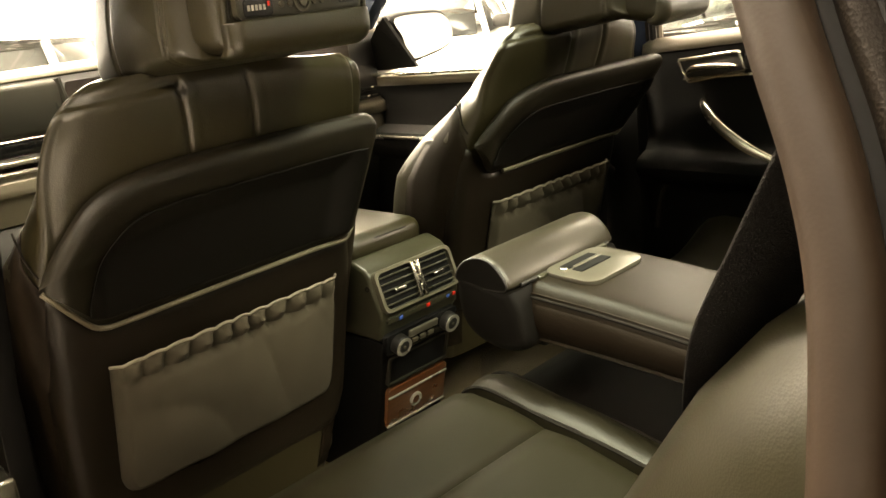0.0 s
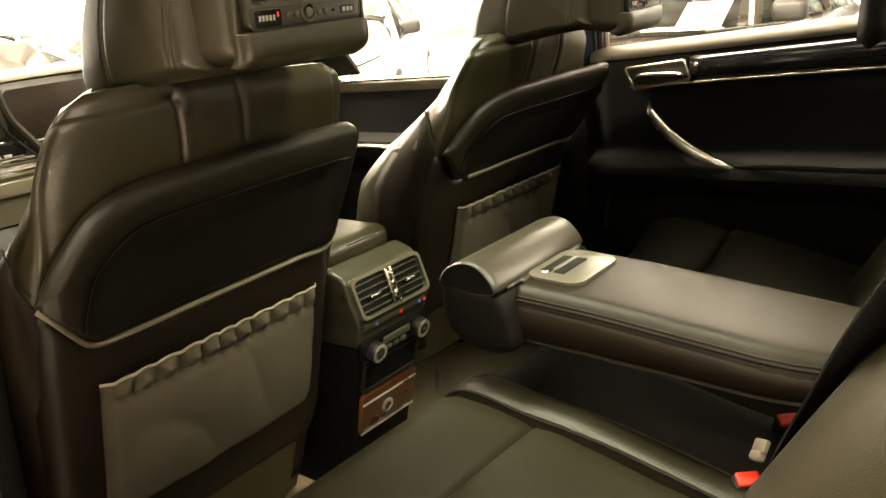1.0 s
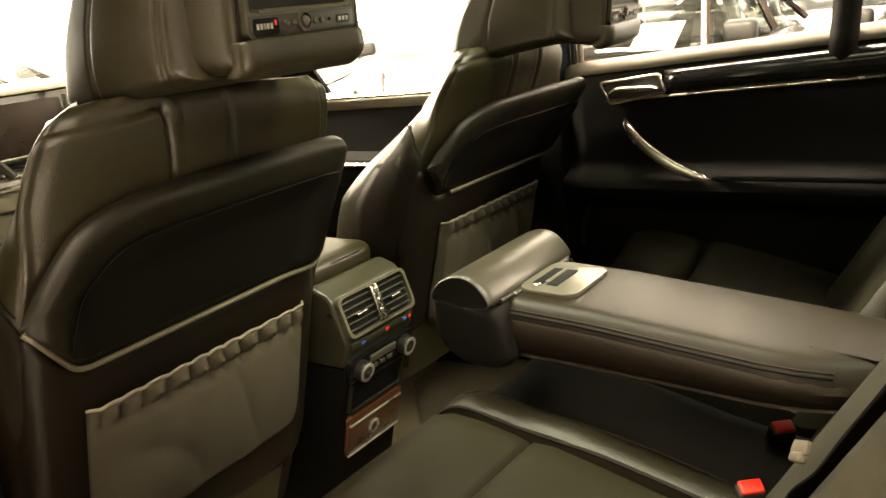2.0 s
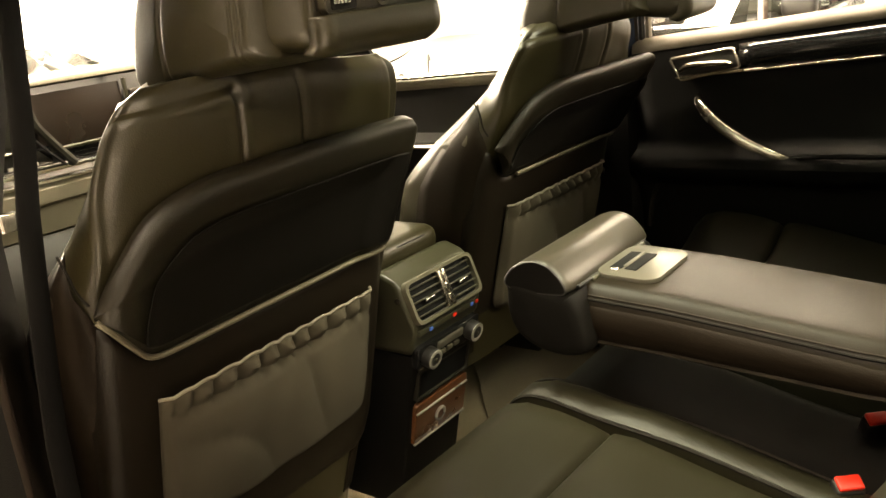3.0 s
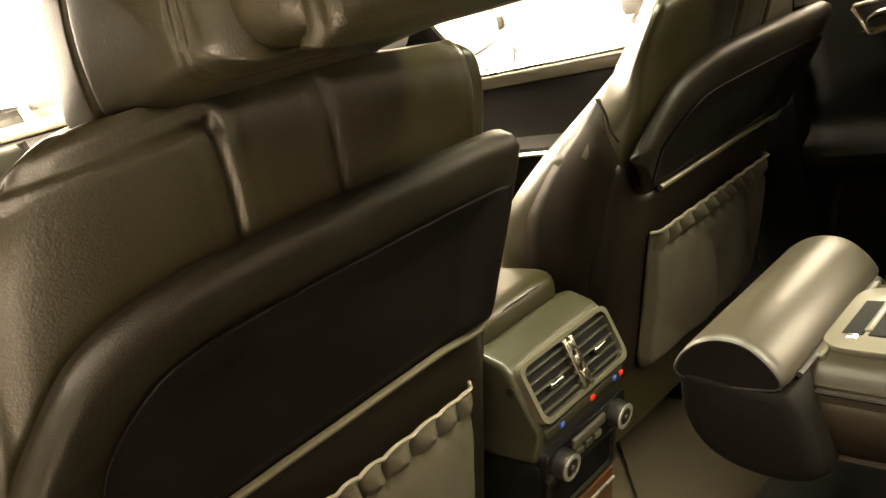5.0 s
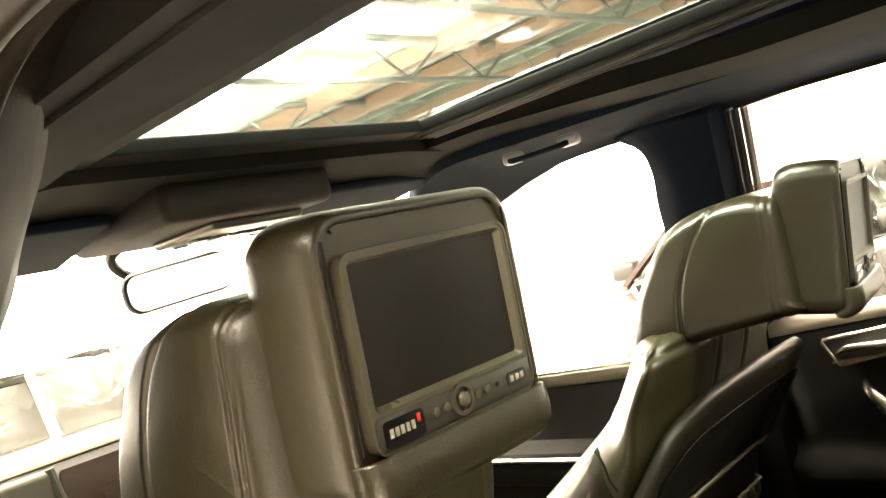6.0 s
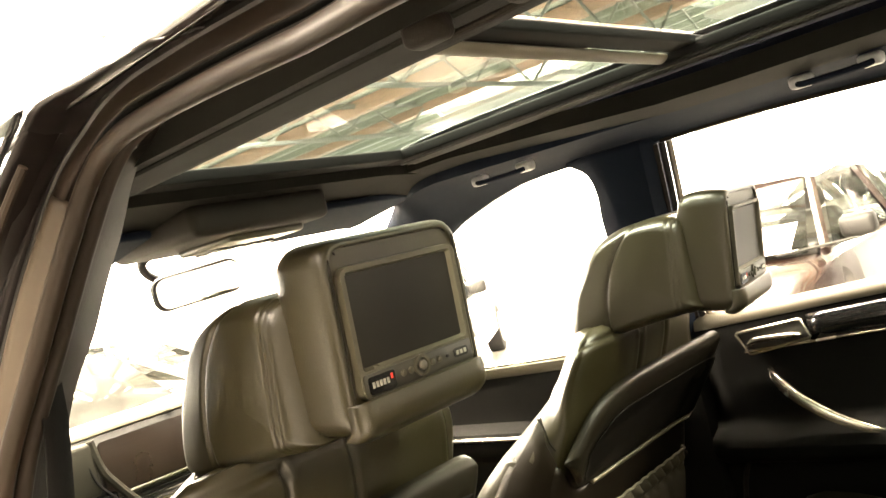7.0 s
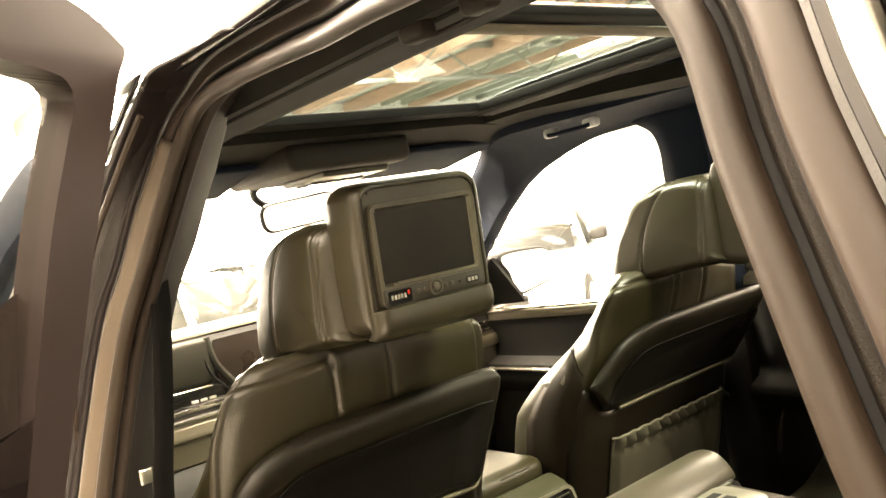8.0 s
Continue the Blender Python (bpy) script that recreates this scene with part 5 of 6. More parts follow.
            w2 = 0.0025 * math.sin(a * 9 + ph[1] + q * 4.0) * (1 - abs(a)) * (1 - q) ** 0.3
            w2 += 0.0150 * (abs(math.sin(a * 3.6 + q * 3.4 + ph[3] + 0.7 * math.sin(a * 3 - q * 2))) ** 0.6 - 0.5) * (1 - a * a) * math.sin(math.pi * min(1, q * 1.1))
            w3 = 0.0012 * math.sin(a * 19 + ph[2] - q * 7.0) * max(0, 1 - abs(q - 0.62) / 0.4) * mid
            pinch = -0.012 * math.exp(-((q - 0.87) / 0.035) ** 2) * mid
            zz = z + (0.002 * fold * gather * mid)
            row.append(at(u, zz, 0.004 - bulge - w1 - w2 * side - w3 * side - pinch))
        rows.append(row)
    pocket = sheet("map_pocket", rows, POCKET, seat, "grey cloth map pocket gathered by elastic", thick=0.002)
    tube("piping", [p + Vector((0, -0.001, 0.001)) for p in rows[-1]], 0.0022, POCKET_EDGE, pocket, n=5)
    # seams of the leather
    shoulder = [(-0.272, -0.140), (-0.263, -0.085), (-0.252, -0.048), (-0.232, -0.026), (-0.195, -0.016), (-0.136, -0.014), (-0.078, -0.012), (-0.046, -0.011), (-0.036, -0.022)]
    crease(back, soft2([(cx + u * near, zsh + dz + u * roll) for u, dz in shoulder]), 0.0055, 0.0040, 0.0012, (0, 2), (1, -1))
    for u0, u1 in ((-0.036, -0.026), (0.060, 0.070), (0.244, 0.250)):
        crease(back, soft2([(cx + u0, zsh - 0.018 + u0 * roll), (cx + (u0 + u1) / 2, zsh - 0.06), (cx + u1, zsh - 0.13)]), 0.0042, 0.0038, 0.0007, (0, 2), (1, -1))
    h = zsh - zs
    tube("side_seam", smooth_path([at(-near * k * half_w(dz / h), zs + dz, o) for k, dz, o in ((0.945, 0.084, 0.028), (0.975, 0.100, 0.040), (0.992, 0.118, 0.050), (1.000, 0.130, 0.060), (1.0, 0.138, 0.070))], 4), 0.0015, SEAM, seat, n=5)
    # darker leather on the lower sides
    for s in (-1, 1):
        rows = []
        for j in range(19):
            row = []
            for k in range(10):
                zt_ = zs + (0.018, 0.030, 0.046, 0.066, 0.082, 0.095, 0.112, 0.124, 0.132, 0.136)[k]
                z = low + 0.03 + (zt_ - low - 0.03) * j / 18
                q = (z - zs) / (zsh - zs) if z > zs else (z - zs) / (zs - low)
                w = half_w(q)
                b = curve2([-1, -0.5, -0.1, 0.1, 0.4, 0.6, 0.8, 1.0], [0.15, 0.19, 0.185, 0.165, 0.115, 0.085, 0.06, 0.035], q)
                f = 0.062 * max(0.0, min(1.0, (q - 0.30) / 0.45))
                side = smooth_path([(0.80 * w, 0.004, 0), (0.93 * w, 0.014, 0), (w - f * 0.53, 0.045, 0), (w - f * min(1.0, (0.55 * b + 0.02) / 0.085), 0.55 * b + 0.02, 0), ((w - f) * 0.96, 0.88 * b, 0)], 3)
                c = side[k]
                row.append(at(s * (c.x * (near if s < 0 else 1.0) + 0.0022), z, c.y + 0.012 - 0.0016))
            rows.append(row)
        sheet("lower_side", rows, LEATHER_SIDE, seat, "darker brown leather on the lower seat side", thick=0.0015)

    # headrest pad with the screen housing behind it
    hx, hy, hz, hl = hr
    rest = headrest_pad(seat, hx, hy, hz + pad_up)
    for s in (-1, 1):
        tube("post", [(hx + s * 0.06, yb(zsh) + 0.06, hz - 0.07 + pad_up), (hx + s * 0.06, yb(zsh - 0.06) + 0.06, zsh - 0.06)], 0.006, BRIGHT, rest, n=8)
    screen_housing(rest, pose(hx, hy, hz, hl) @ Matrix.Scale(1.04, 4))
    if turn:
        m = Matrix.Translation((hx, hy + 0.08, 0)) @ Matrix.Rotation(radians(turn), 4, "Z") @ Matrix.Translation((-hx, -hy - 0.08, 0))
        for ob in [rest] + list(rest.children_recursive):
            ob.data.transform(m)
    return seat


front_seat(-0.355, 1.066, 1.255, 1.353, 0.30, 0.022, (-0.317, -0.131, 1.474, 3.5), "olive-grey leather front seat with headrest screen and map pocket", near=0.885)
front_seat(0.388, 1.091, 1.246, 1.338, 0.48, 0.0, (0.405, -0.190, 1.430, 8.0), "olive-grey leather passenger seat, more reclined, with headrest screen", dy=0.006, pad_up=0.017, wide=0.285, low=0.71, turn=6.5, near=0.98)

# ================= centre console =================
CX = 0.012
cc = thing("centre_console", CX, 0.3, 0.44, "olive-grey rear centre console with vents, climate knobs and walnut drawer", "console")


def console_block(name, side, w, mat, r, label=""):
    bm = bmesh.new()
    vs = [bm.verts.new((CX - w(z), y, z)) for y, z in side]
    f = bm.faces.new(vs)
    ext = bmesh.ops.extrude_face_region(bm, geom=[f])
    for g in ext["geom"]:
        if isinstance(g, bmesh.types.BMVert):
            g.co.x = CX + w(g.co.z)
    bmesh.ops.recalc_face_normals(bm, faces=bm.faces)
    es = [e for e in bm.edges if e.calc_face_angle(0) > 0.5]
    bmesh.ops.bevel(bm, geom=es, offset=r, segments=3, affect="EDGES", profile=0.5, clamp_overlap=True)
    return part(name, bm, mat, cc, label)


console_block("lower_body", [(0.235, 0.44), (0.192, 0.60), (0.172, 0.675), (0.150, 0.765), (0.126, 0.834), (0.120, 0.862), (0.60, 0.862), (0.60, 0.44)], lambda z: 0.079 if z < 0.8 else 0.086, DOORTRIM, 0.005, "black plastic console base")
console_block("hood", [(0.122, 0.864), (0.114, 0.882), (0.106, 0.905), (0.104, 0.918), (0.124, 0.984), (0.134, 0.992), (0.165, 1.003), (0.20, 0.99), (0.62, 0.97), (0.62, 0.864)], lambda z: 0.093 if z > 0.90 else 0.088, CONSOLE, 0.007, "olive plastic vent hood")
Mv = pose(CX, 0.1135, 0.951, -17.6)
vo = rounded(0.088, 0.036, 0.012, 4)
vf = ringed("vent_frame", vo, [(x * 0.93, z * 0.86) for x, z in vo], -0.010, 0.006, BEZELPALE, cc, "olive satin vent frame", m=Mv)
plate("vent_cavity", [(x * 0.93, z * 0.86) for x, z in vo], -0.001, 0.004, MATTBLACK, cc, m=Mv)
for s in (-1, 1):
    for k in range(5):
        rbox("vent_slat", (s * 0.045 - 0.034, -0.009, -0.0245 + 0.0115 * k), (s * 0.045 + 0.034, -0.003, -0.0222 + 0.0115 * k), 0.001, CONSOLE, vf, m=Mv)
    rbox("vent_tab", (s * 0.045 - 0.012, -0.015, -0.006), (s * 0.045 + 0.012, -0.008, 0.000), 0.002, BRIGHT, vf, m=Mv)
for k in (-1, 1):
    rbox("divider", (k * 0.006 - 0.0035, -0.014, -0.031), (k * 0.006 + 0.0035, 0.0, 0.031), 0.002, CHROME, vf, m=Mv)
for k in range(3):
    rbox("thumbwheel", (-0.004, -0.016, -0.022 + 0.018 * k), (0.004, -0.008, -0.010 + 0.018 * k), 0.002, CHROME, vf, m=Mv)
Mw = pose(CX, 0.1085, 0.903, 10)
rbox("mark_strip", (-0.080, -0.006, -0.006), (0.080, 0.004, 0.006), 0.002, CONSOLE, cc, m=Mw)
rbox("red_mark", (0.008, -0.0085, -0.003), (0.016, -0.005, 0.003), 0.001, RED, cc, m=Mw)
rbox("red_mark", (0.072, -0.0085, -0.003), (0.079, -0.005, 0.003), 0.001, RED, cc, m=Mw)
BLUE = material("blue_print", (0.05, 0.12, 0.5), 0.5)
rbox("blue_mark", (-0.056, -0.0085, -0.003), (-0.048, -0.005, 0.003), 0.001, BLUE, cc, m=Mw)
rbox("blue_mark", (0.058, -0.0085, -0.003), (0.064, -0.005, 0.003), 0.001, BLUE, cc, m=Mw)
Mk = pose(CX, 0.1165, 0.857, 15)
plate("climate_panel", rounded(0.084, 0.021, 0.008, 4), -0.005, 0.01, GLOSSBLACK, cc, m=Mk, r=0.001)
for s in (-1, 1):
    k1 = disc("knob", Mk @ Vector((s * 0.0585, -0.012, 0)), Mk.to_3x3() @ Vector((0, -1, 0)), 0.0175, 0.018, BLACK, cc, "dark climate knob with a bright ring", n=28, bevel=0.002)
    ringed("ring", [(s * 0.0585 + 0.0165 * math.cos(a), 0.0165 * math.sin(a)) for a in [2 * math.pi * q / 28 for q in range(28)]], [(s * 0.0585 + 0.0112 * math.cos(a), 0.0112 * math.sin(a)) for a in [2 * math.pi * q / 28 for q in range(28)]], -0.0222, -0.018, RINGPALE, k1, m=Mk)
    disc("knob_cap", Mk @ Vector((s * 0.0585, -0.0205, 0)), Mk.to_3x3() @ Vector((0, -1, 0)), 0.0110, 0.003, BLACK, k1, n=24, bevel=0.001)
    disc("knob_dot", Mk @ Vector((s * 0.0585, -0.0230, 0)), Mk.to_3x3() @ Vector((0, -1, 0)), 0.0030, 0.002, BEZEL, k1, n=12)
rbox("display", (-0.034, -0.009, 0.001), (0.034, -0.004, 0.015), 0.002, CUP, cc, "pale climate display", m=Mk)
for k in range(3):
    rbox("button", (-0.026 + 0.019 * k, -0.009, -0.013), (-0.012 + 0.019 * k, -0.004, -0.004), 0.002, BEZEL, cc, m=Mk)
Mc = pose(CX + 0.002, 0.138, 0.800, 16)
tray = rounded(0.073, 0.030, 0.006, 3)
ringed("tray_surround", tray, [(x * 0.94, z * 0.86) for x, z in tray], -0.0065, 0.004, DULL, cc, "dull rim of the open tray", m=Mc)
plate("open_tray", [(x * 0.94, z * 0.86) for x, z in tray], -0.0015, 0.006, MATTBLACK, cc, "black open tray", m=Mc)
Mo = pose(CX + 0.004, 0.159, 0.722, 15)
drawer = plate("drawer", rounded(0.073, 0.043, 0.008, 3), -0.006, 0.01, WOOD, cc, "walnut ashtray drawer", m=Mo, r=0.002)
rbox("top_line", (-0.072, -0.009, 0.0235), (0.072, -0.004, 0.0270), 0.001, RINGPALE, drawer, m=Mo)
rbox("bottom_line", (-0.072, -0.009, -0.0395), (0.072, -0.004, -0.0360), 0.001, RINGPALE, drawer, m=Mo)
tube("ring", [Mo @ Vector((-0.006 + 0.0115 * math.cos(a), -0.009, -0.004 + 0.0115 * math.sin(a))) for a in [2 * math.pi * k / 20 for k in range(20)]], 0.0030, RINGPALE, drawer, n=6, closed=True)
disc("push_cap", Mo @ Vector((-0.006, -0.008, -0.004)), Mo.to_3x3() @ Vector((0, -1, 0)), 0.008, 0.004, WOOD, drawer, n=16)
disc("lamp_stud", (CX - 0.0925, 0.128, 0.960), (-1, -0.2, 0.1), 0.005, 0.004, BRIGHT, cc, n=10)

fa = thing("storage_box_with_armrest", CX + 0.01, 0.36, 0.97, "olive-grey leather armrest lid between the front seats", "armrest")
rbox("lid", (CX - 0.082, 0.175, 0.985), (CX + 0.092, 0.56, 1.035), 0.022, LEATHER, fa, seg=4)
tube("seam", [(CX - 0.06, 0.185, 1.02), (CX - 0.02, 0.178, 1.022), (CX + 0.05, 0.178, 1.022), (CX + 0.075, 0.186, 1.02)], 0.0018, SEAM, fa, n=5)

# ================= rear bench =================
rs = thing("bench_seat", 0, -0.4, 0.44, "olive-grey leather rear bench with folded-down centre armrest", "car seat")


def bench_cushion(name, x0, x1, lift, mat, crown=0.0, rim=None, groove=True, drop=0.020):
    prof = [(-0.070, 0.50), (-0.050, 0.66), (-0.050, 0.775), (-0.062, 0.820), (-0.085, 0.843), (-0.12, 0.853), (-0.17, 0.850), (-0.205, 0.843), (-0.226, 0.836), (-0.234, 0.829), (-0.238, 0.815), (-0.242, 0.829), (-0.250, 0.835), (-0.28, 0.835), (-0.34, 0.822), (-0.42, 0.803), (-0.50, 0.786), (-0.62, 0.77), (-0.62, 0.50)]
    if not groove:
        prof = [p for p in prof if p not in ((-0.226, 0.836), (-0.234, 0.829), (-0.238, 0.815), (-0.242, 0.829), (-0.250, 0.835))]
    n = 22
    rings = []
    for i in range(n + 1):
        a = i / n
        e = min(a, 1 - a) * (x1 - x0)
        dz = lift - drop * max(0, 1 - e / 0.022) ** 2 + crown * math.sin(math.pi * a)
        if rim:
            dz += rim * max(0, (a - 0.55) / 0.45) ** 2
        x = x0 + (x1 - x0) * a
        rings.append([(x, y - 0.012 * max(0, 1 - e / 0.02) ** 2 if z < 0.8 and y > -0.2 else y, z + dz * max(0, min(1, (z - 0.60) / 0.2))) for y, z in prof])
    return loft(name, rings, mat, rs)


bench_cushion("cushion", -0.68, -0.088, 0.0, SHADED_LEATHER, 0.006)
bench_cushion("cushion_band", -0.086, -0.030, 0.0, SHADED_LEATHER, 0.003, groove=False, drop=0.005)
# near-black colour here paints in the shade under the armrest
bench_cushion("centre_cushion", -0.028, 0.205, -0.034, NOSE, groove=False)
bench_cushion("cushion", 0.207, 0.68, 0.012, SHADED_LEATHER, 0.008, 0.06)
for xx in (-0.087, -0.029):
    tube("piping", smooth_path([(xx, -0.052, 0.76), (xx, -0.066, 0.818), (xx, -0.090, 0.842), (xx, -0.13, 0.848), (xx, -0.22, 0.833), (xx, -0.34, 0.818), (xx, -0.5, 0.782)], 4), 0.003, SEAM, rs, n=6)


def bench_back(name, x0, x1, mat, z1, fwd, sides):
    rings = []
    for k in range(17):
        z = 0.76 + (z1 - 0.76) * k / 16
        q = k / 16
        yf = -0.505 - 0.60 * (z - 0.80) + fwd
        t = curve1([0, 0.85, 0.95, 1], [0.15, 0.15, 0.13, 0.07], q)
        dn = curve1([0, 0.9, 0.96, 1], [0, 0, 0.012, 0.035], q)
        pts = []
        n = 20
        for i in range(n + 1):
            a = i / n
            x = x0 + (x1 - x0) * a
            b = 0.0
            if sides[0]:
                b += 0.042 * math.exp(-((a - 0.12) / 0.12) ** 2)
            if sides[1]:
                b += 0.042 * math.exp(-((a - 0.88) / 0.12) ** 2)
            e = min(a, 1 - a) * (x1 - x0)
            b -= 0.04 * max(0, 1 - e / 0.035) ** 2
            pts.append((x, yf + b - dn, z))
        pts += [(x1 - 0.005, yf - t, z), (x0 + 0.005, yf - t, z)]
        rings.append(pts)
    return loft(name, rings, mat, rs)


bench_back("backrest", -0.665, -0.125, SHADED_LEATHER, 1.31, -0.020, (True, False))
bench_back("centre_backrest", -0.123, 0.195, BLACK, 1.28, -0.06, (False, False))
bench_back("backrest", 0.197, 0.665, SHADED_LEATHER, 1.31, 0.0, (False, True))
for bx in (-0.36, 0.40):
    hr_ = rbox("rear_headrest", (bx - 0.13, -0.93, 1.29), (bx + 0.13, -0.83, 1.42), 0.04, LEATHER, rs, seg=4)

# centre armrest
AX0, AX1 = -0.076, 0.176
BX0, BX1 = -0.052, 0.176


def arm_top(y):
    return curve1([-0.66, -0.55, -0.30, -0.16], [0.962, 0.975, 1.000, 1.008], y)


def arm_low(y):
    return curve1([-0.66, -0.50, -0.30, -0.20, -0.16], [0.905, 0.914, 0.925, 0.928, 0.930], y)


def arm_cross(y):
    """The padded section: crowned top, a rolled edge over each side panel."""
    top, bot = arm_top(y), arm_low(y)
    near_side = [(BX0 + 0.016, bot), (BX0 + 0.005, bot + 0.008), (BX0, bot + 0.024), (BX0 + 0.004, top - 0.024), (BX0 + 0.012, top - 0.012), (BX0 + 0.022, top - 0.003), (BX0 + 0.036, top + 0.001)]
    far_side = [(BX0 + BX1 - x, z) for x, z in reversed(near_side)]
    mid = [(BX0 + 0.07, top + 0.0025), (0.062, top + 0.003), (BX1 - 0.07, top + 0.0025)]
    return near_side + mid + far_side


rings = []
for k in range(41):
    y = -0.162 - 0.498 * k / 40
    x_in = 0.05 * max(0.0, (-0.52 - y) / 0.14) ** 2
    rings.append([(p.x + (x_in if p.x < 0.0 else 0.0), y, p.y) for p in smooth_path([(a, b, 0) for a, b in arm_cross(y)], 4, True)])
arm = loft("armrest", rings, ARM_LEATHER, rs, "leather centre armrest folded down")
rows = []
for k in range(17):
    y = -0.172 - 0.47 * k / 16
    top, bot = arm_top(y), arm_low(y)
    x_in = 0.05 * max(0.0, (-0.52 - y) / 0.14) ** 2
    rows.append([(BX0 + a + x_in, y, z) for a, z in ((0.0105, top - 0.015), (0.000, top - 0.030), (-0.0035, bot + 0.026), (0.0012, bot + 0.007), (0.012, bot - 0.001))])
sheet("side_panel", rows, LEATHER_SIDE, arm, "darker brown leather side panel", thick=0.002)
ys_ = [-0.165 - 0.04 * k for k in range(12)]
tube("side_piping", [(BX0 + 0.0105 + 0.05 * max(0.0, (-0.52 - y) / 0.14) ** 2, y, arm_top(y) - 0.0125) for y in ys_], 0.0014, ARM_LEATHER, arm, n=6)
tube("side_seam", [(BX0 + 0.0062 + 0.05 * max(0.0, (-0.52 - y) / 0.14) ** 2, y, arm_top(y) - 0.0165) for y in ys_], 0.0020, SEAM, arm, n=6)
tube("lower_piping", [(BX0 + 0.004 + 0.05 * max(0.0, (-0.52 - y) / 0.14) ** 2, y, arm_low(y) + 0.003) for y in ys_], 0.0026, SEAM, arm, n=6)
# black nose block and the rounded lid over it
nose = [(-0.165, 1.006), (-0.085, 1.020), (-0.077, 1.000), (-0.077, 0.965), (-0.092, 0.936), (-0.125, 0.918), (-0.170, 0.914), (-0.200, 0.928), (-0.196, 0.965), (-0.182, 1.0)]
np_ = smooth_path([(0, y, z) for y, z in nose], 8, True)
rings = [[(x, -0.13 + (p.y + 0.13) * s, 0.965 + (p.z - 0.965) * s) for p in np_] for x, s in ((AX0 - 0.006, 0.20), (AX0 - 0.0058, 0.70), (AX0 - 0.004, 0.88), (AX0, 0.955), (AX0 + 0.006, 0.99), (AX0 + 0.014, 1.0), (AX1 - 0.014, 1.0), (AX1 - 0.006, 0.99), (AX1, 0.955), (AX1 + 0.004, 0.88))]
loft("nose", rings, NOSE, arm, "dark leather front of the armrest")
lid = [(-0.076, 1.012), (-0.082, 1.028), (-0.100, 1.043), (-0.125, 1.050), (-0.150, 1.045), (-0.170, 1.026), (-0.176, 1.008), (-0.15, 1.004), (-0.10, 1.004)]
lp = smooth_path([(0, y, z) for y, z in lid], 8, True)
rings = [[(x, -0.127 + (p.y + 0.127) * s, 1.018 + (p.z - 1.018) * s) for p in lp] for x, s in ((AX0 - 0.002, 0.90), (AX0 + 0.002, 0.97), (AX0 + 0.010, 1.0), (AX1 - 0.010, 1.0), (AX1 - 0.002, 0.97), (AX1 + 0.002, 0.90))]
ld = loft("lid", rings, LID_LEATHER, arm, "padded armrest lid")
cap = [Vector((0, -0.127 + (q.y + 0.127) * 0.905, 1.018 + (q.z - 1.018) * 0.905)) for q in lp]
nc = len(cap)
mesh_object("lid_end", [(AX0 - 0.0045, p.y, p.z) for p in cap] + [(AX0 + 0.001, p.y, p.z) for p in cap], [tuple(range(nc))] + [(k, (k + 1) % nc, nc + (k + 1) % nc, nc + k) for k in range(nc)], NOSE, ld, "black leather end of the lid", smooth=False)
tube("lid_edge", [(AX0 - 0.003, p.y * 1.0, p.z) for p in [Vector((0, -0.127 + (q.y + 0.127) * 0.93, 1.018 + (q.z - 1.018) * 0.93)) for q in lp]], 0.002, BLACK, ld, n=5, closed=True)
# cup holder plate
Mp = pose(0.0595, -0.222, 1.0085, 92.5)
plate("cup_plate", [(x, z) for x, z in rounded(0.067, 0.046, 0.024, 6)], -0.004, 0.004, CUP, arm, "pale satin cup-holder plate", m=Mp, r=0.0015)
rbox("hinge_strip", (BX0 + 0.030, -0.187, 1.004), (BX1 - 0.030, -0.177, 1.0125), 0.003, CONSOLE, arm)
rbox("cup_slot", (0.020, -0.207, 1.004), (0.092, -0.189, 1.0145), 0.001, MATTBLACK, arm)
rbox("cup_slot", (0.020, -0.229, 1.004), (0.092, -0.211, 1.0140), 0.001, MATTBLACK, arm)
rbox("slot_bar", (0.028, -0.2125, 1.008), (0.094, -0.2055, 1.0155), 0.002, CUP, arm)
rbox("release_button", (0.010, -0.206, 1.010), (0.019, -0.195, 1.0160), 0.002, BRIGHT, arm)
tube("hinge_line", [(AX0 + 0.02, -0.180, 1.010), (AX1 - 0.02, -0.180, 1.010)], 0.003, BLACK, arm, n=6)

# buckles and the belt
for bx, by, bz in ((-0.040, -0.512, 0.780), (0.155, -0.505, 0.765)):
    bk = thing("belt_buckle", bx, by, bz - 0.03, "black seat belt buckle with red release button", "buckle", "seat belt buckles")
    mm = pose(bx, by, bz, 25, 0, -53)
    rbox("housing", (-0.018, -0.012, -0.05), (0.018, 0.012, 0.018), 0.006, BLACK, bk, m=mm)
    rbox("release", (-0.015, -0.010, 0.016), (0.015, 0.010, 0.023), 0.003, RED, bk, "red release button", m=mm)
    tube("stalk", [mm @ Vector((0, 0, -0.05)), (bx - 0.01, by - 0.05, bz - 0.05)], 0.011, BLACK, bk, n=8)
sb = thing("seat_belt", -0.2, -0.6, 0.8, "black webbing belt running down beside the rear backrest", "seat belt")
path = [p + Vector((0.018, -0.022, 0)) for p in smooth_path([(-0.665, -0.80, 1.40), (-0.648, -0.752, 1.31), (-0.635, -0.728, 1.265), (-0.60, -0.703, 1.21), (-0.56, -0.680, 1.16), (-0.52, -0.658, 1.11), (-0.47, -0.632, 1.06), (-0.40, -0.607, 0.99), (-0.30, -0.585, 0.91), (-0.20, -0.575, 0.86)], 4)]
rows = [[p, p + Vector((0.018, -0.008, -0.007)), p + Vector((0.036, -0.016, -0.014))] for p in path]
sheet("webbing", rows, BELT, sb, thick=0.002)
tg = thing("belt_tongue", -0.46, -0.62, 1.055, "pale belt tongue hanging on the webbing", "belt tongue")
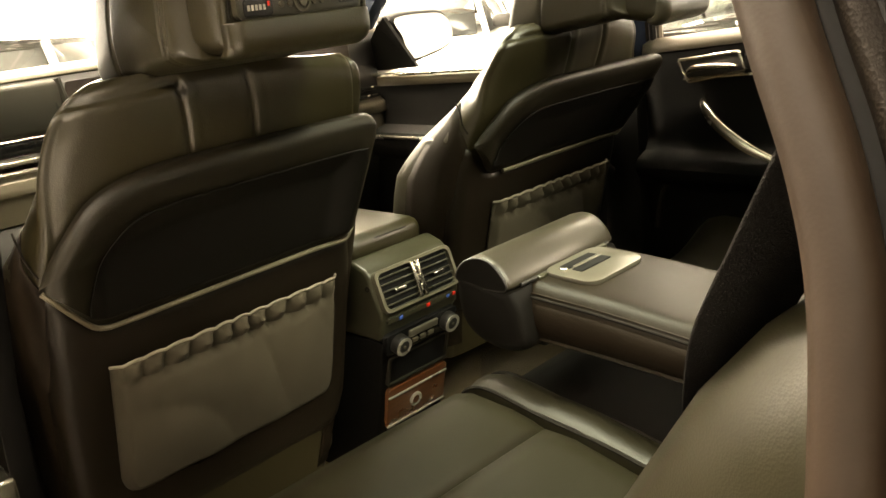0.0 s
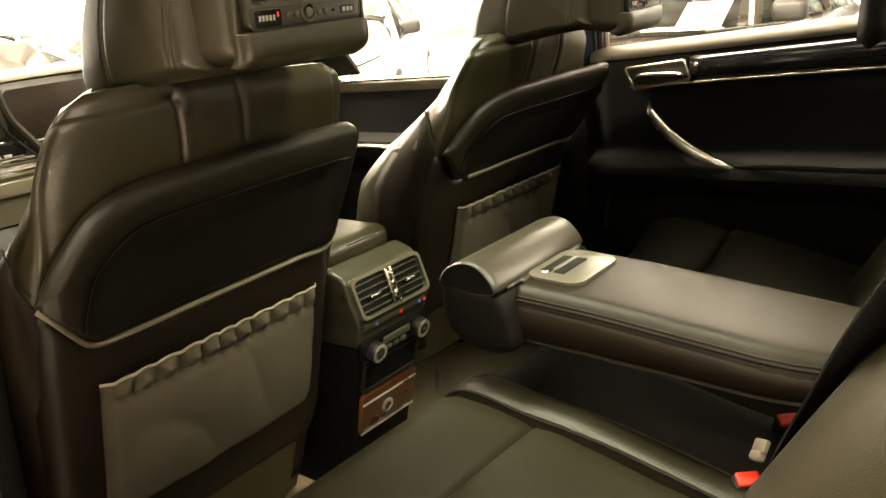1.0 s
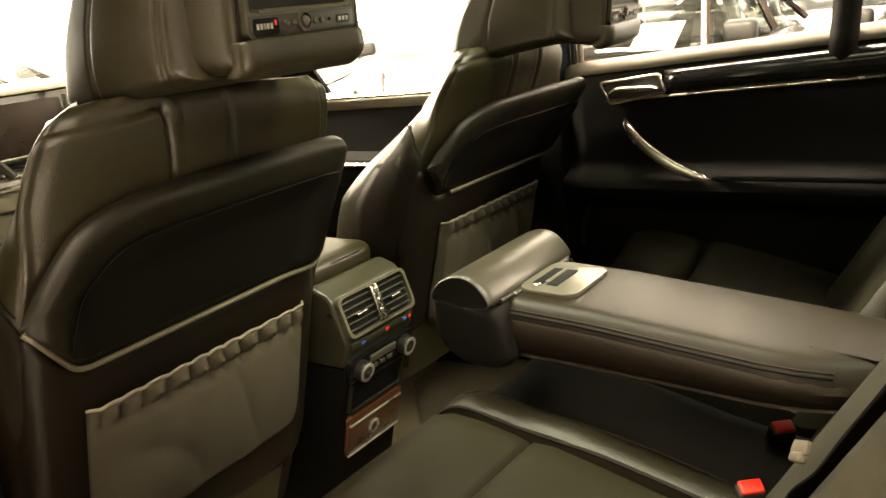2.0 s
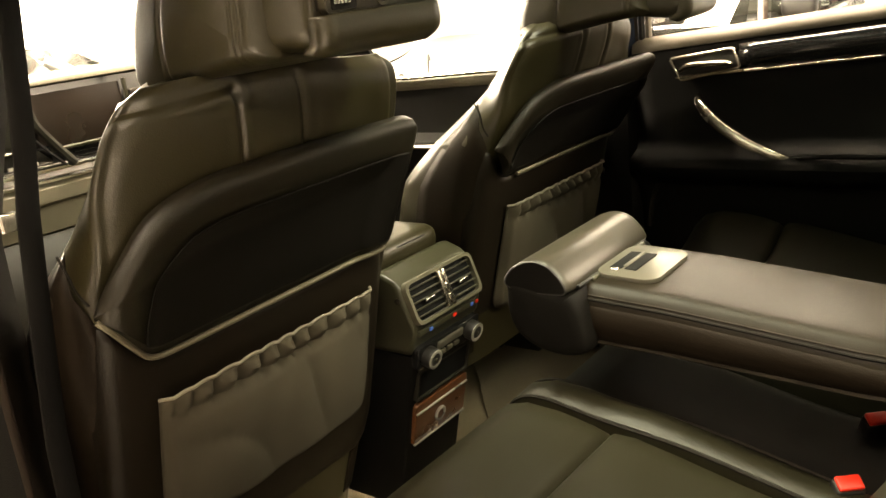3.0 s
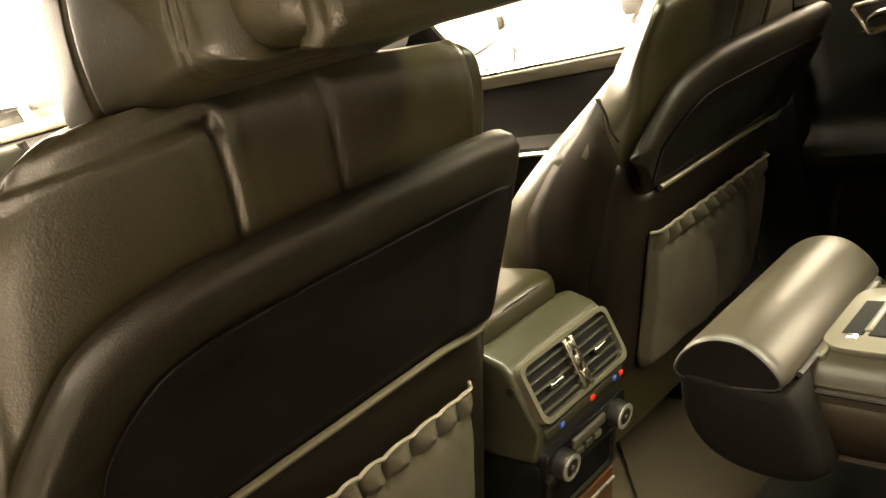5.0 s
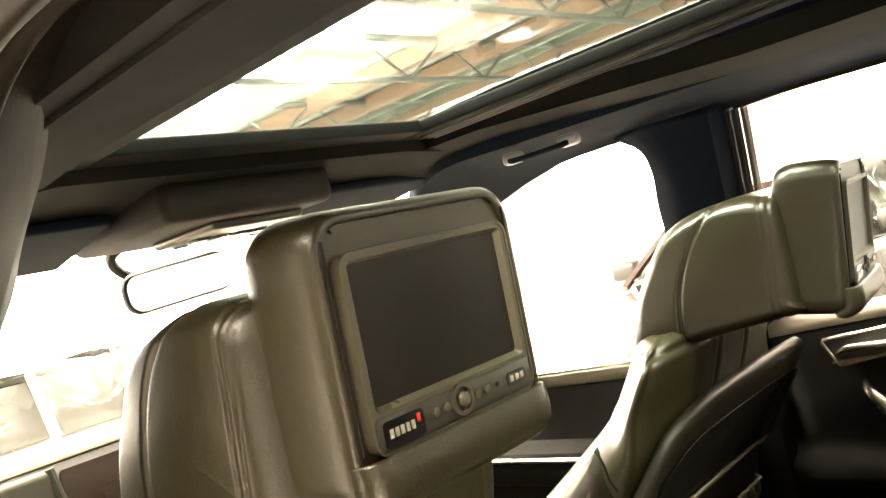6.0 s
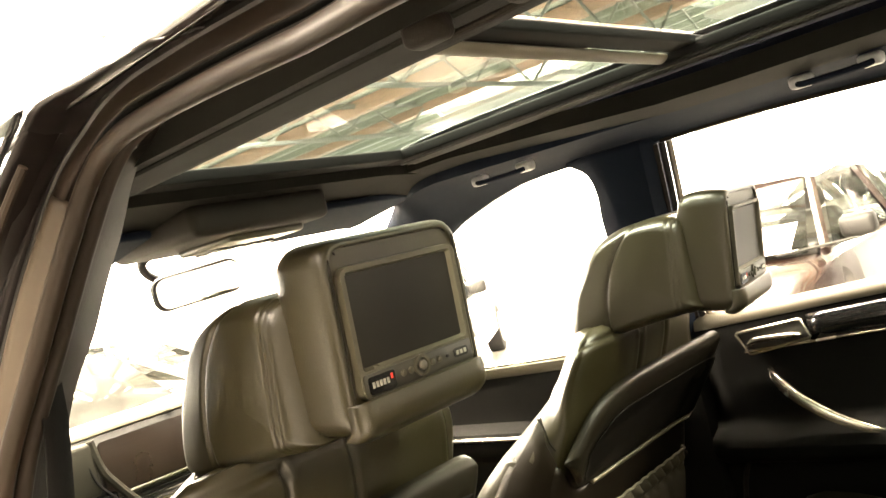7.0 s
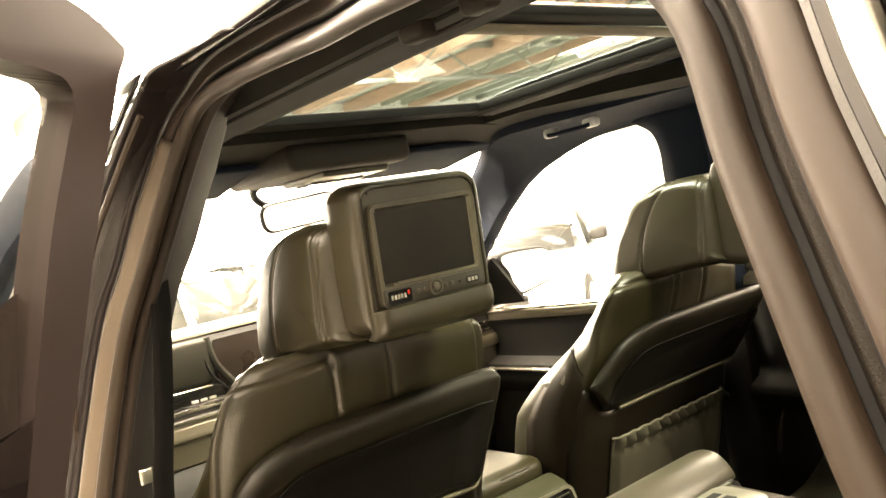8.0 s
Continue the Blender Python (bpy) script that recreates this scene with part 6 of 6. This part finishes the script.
Mt = pose(-0.448, -0.660, 1.096, 30, 25, 40) @ Matrix.Scale(0.85, 4)
plate("plate", rounded(0.013, 0.006, 0.003, 4), -0.002, 0.002, DOORTOP, tg, m=Mt, r=0.0008)
rbox("grip", (-0.010, -0.004, -0.013), (0.010, 0.004, -0.004), 0.003, DOORTOP, tg, m=Mt)

# front belt beside the driver seat
fb = thing("seat_belt", -0.66, 0.12, 0.5, "black front seat belt hanging along the door pillar", "seat belt")
rows = [[Vector((x - 0.014, y - 0.012, z)), Vector((x + 0.004, y + 0.000, z)), Vector((x + 0.020, y + 0.012, z))] for x, y, z in ((-0.560, 0.14, 1.52), (-0.572, 0.12, 1.45), (-0.590, 0.105, 1.38), (-0.604, 0.10, 1.31), (-0.617, 0.10, 1.248), (-0.632, 0.10, 1.15), (-0.645, 0.11, 1.02), (-0.66, 0.12, 0.7))]
sheet("webbing", rows, BELT, fb, thick=0.002)
rbox("anchor", (-0.70, 0.09, 0.86), (-0.66, 0.15, 0.93), 0.006, CHROME, fb)
rbox("tongue", (-0.645, 0.088, 1.243), (-0.628, 0.094, 1.262), 0.002, CHROME, fb, "satin metal belt tongue")

# ================= outside of the car =================
prof = [(1.45, 1.17), (1.60, 1.14), (2.0, 1.07), (2.35, 0.97), (2.50, 0.85), (2.54, 0.70)]
rows = [[(x, y, z - 0.05 * (abs(x) / 0.85) ** 3) for y, z in prof] for x in (-0.86, -0.7, -0.45, -0.2, 0.0, 0.2, 0.45, 0.7, 0.86)]
structure(sheet("bonnet", rows, PAINT, thick=0.006), "dark brown painted bonnet", "body")
for s, nm in ((-1, "left"), (1, "right")):
    y0 = 0.22 if s < 0 else -2.3
    rows = [[(s * x, y, z) for x, z in ((0.755, 1.20), (0.80, 1.10), (0.86, 0.95), (0.87, 0.70), (0.84, 0.45), (0.80, 0.32))] for y in (y0, y0 * 0.5 + 0.7, 1.45, 2.1)]
    structure(sheet("body_side_" + nm, rows, PAINT, thick=0.005), "dark brown painted lower body side", "body side")
rows = [[(x, -1.98 - 0.3 * math.sin(math.pi * k / 5), 1.20 - 0.15 * k) for k in range(6)] for x in (-0.80, -0.4, 0.0, 0.4, 0.80)]
structure(sheet("tail_skin", rows, PAINT, thick=0.005), "dark brown painted tailgate", "body")
rows = [[(x, 2.54 - 0.05 * (x / 0.8) ** 2, z) for z in (0.72, 0.55, 0.35)] for x in (-0.84, -0.4, 0.0, 0.4, 0.84)]
structure(sheet("front_bumper", rows, PAINT, thick=0.01), "dark brown painted front bumper", "body")
for s in (-1, 1):
    for wy in (-1.35, 1.58):
        w = thing("wheel", s * 0.80, wy, 0, "black tyre on a silver spoked rim under the car", "wheel", "car wheels")
        disc("tyre", (s * 0.79, wy, 0.37), (s, 0, 0), 0.37, 0.24, TYRE, w, n=32, bevel=0.04)
        disc("rim", (s * 0.905, wy, 0.37), (s, 0, 0), 0.24, 0.02, CHROME, w, n=28, bevel=0.006)
        for k in range(5):
            q = 2 * math.pi * k / 5
            tube("spoke", [(s * 0.92, wy + 0.04 * math.cos(q), 0.37 + 0.04 * math.sin(q)), (s * 0.918, wy + 0.22 * math.cos(q), 0.37 + 0.22 * math.sin(q))], 0.02, CHROME, w, n=6)
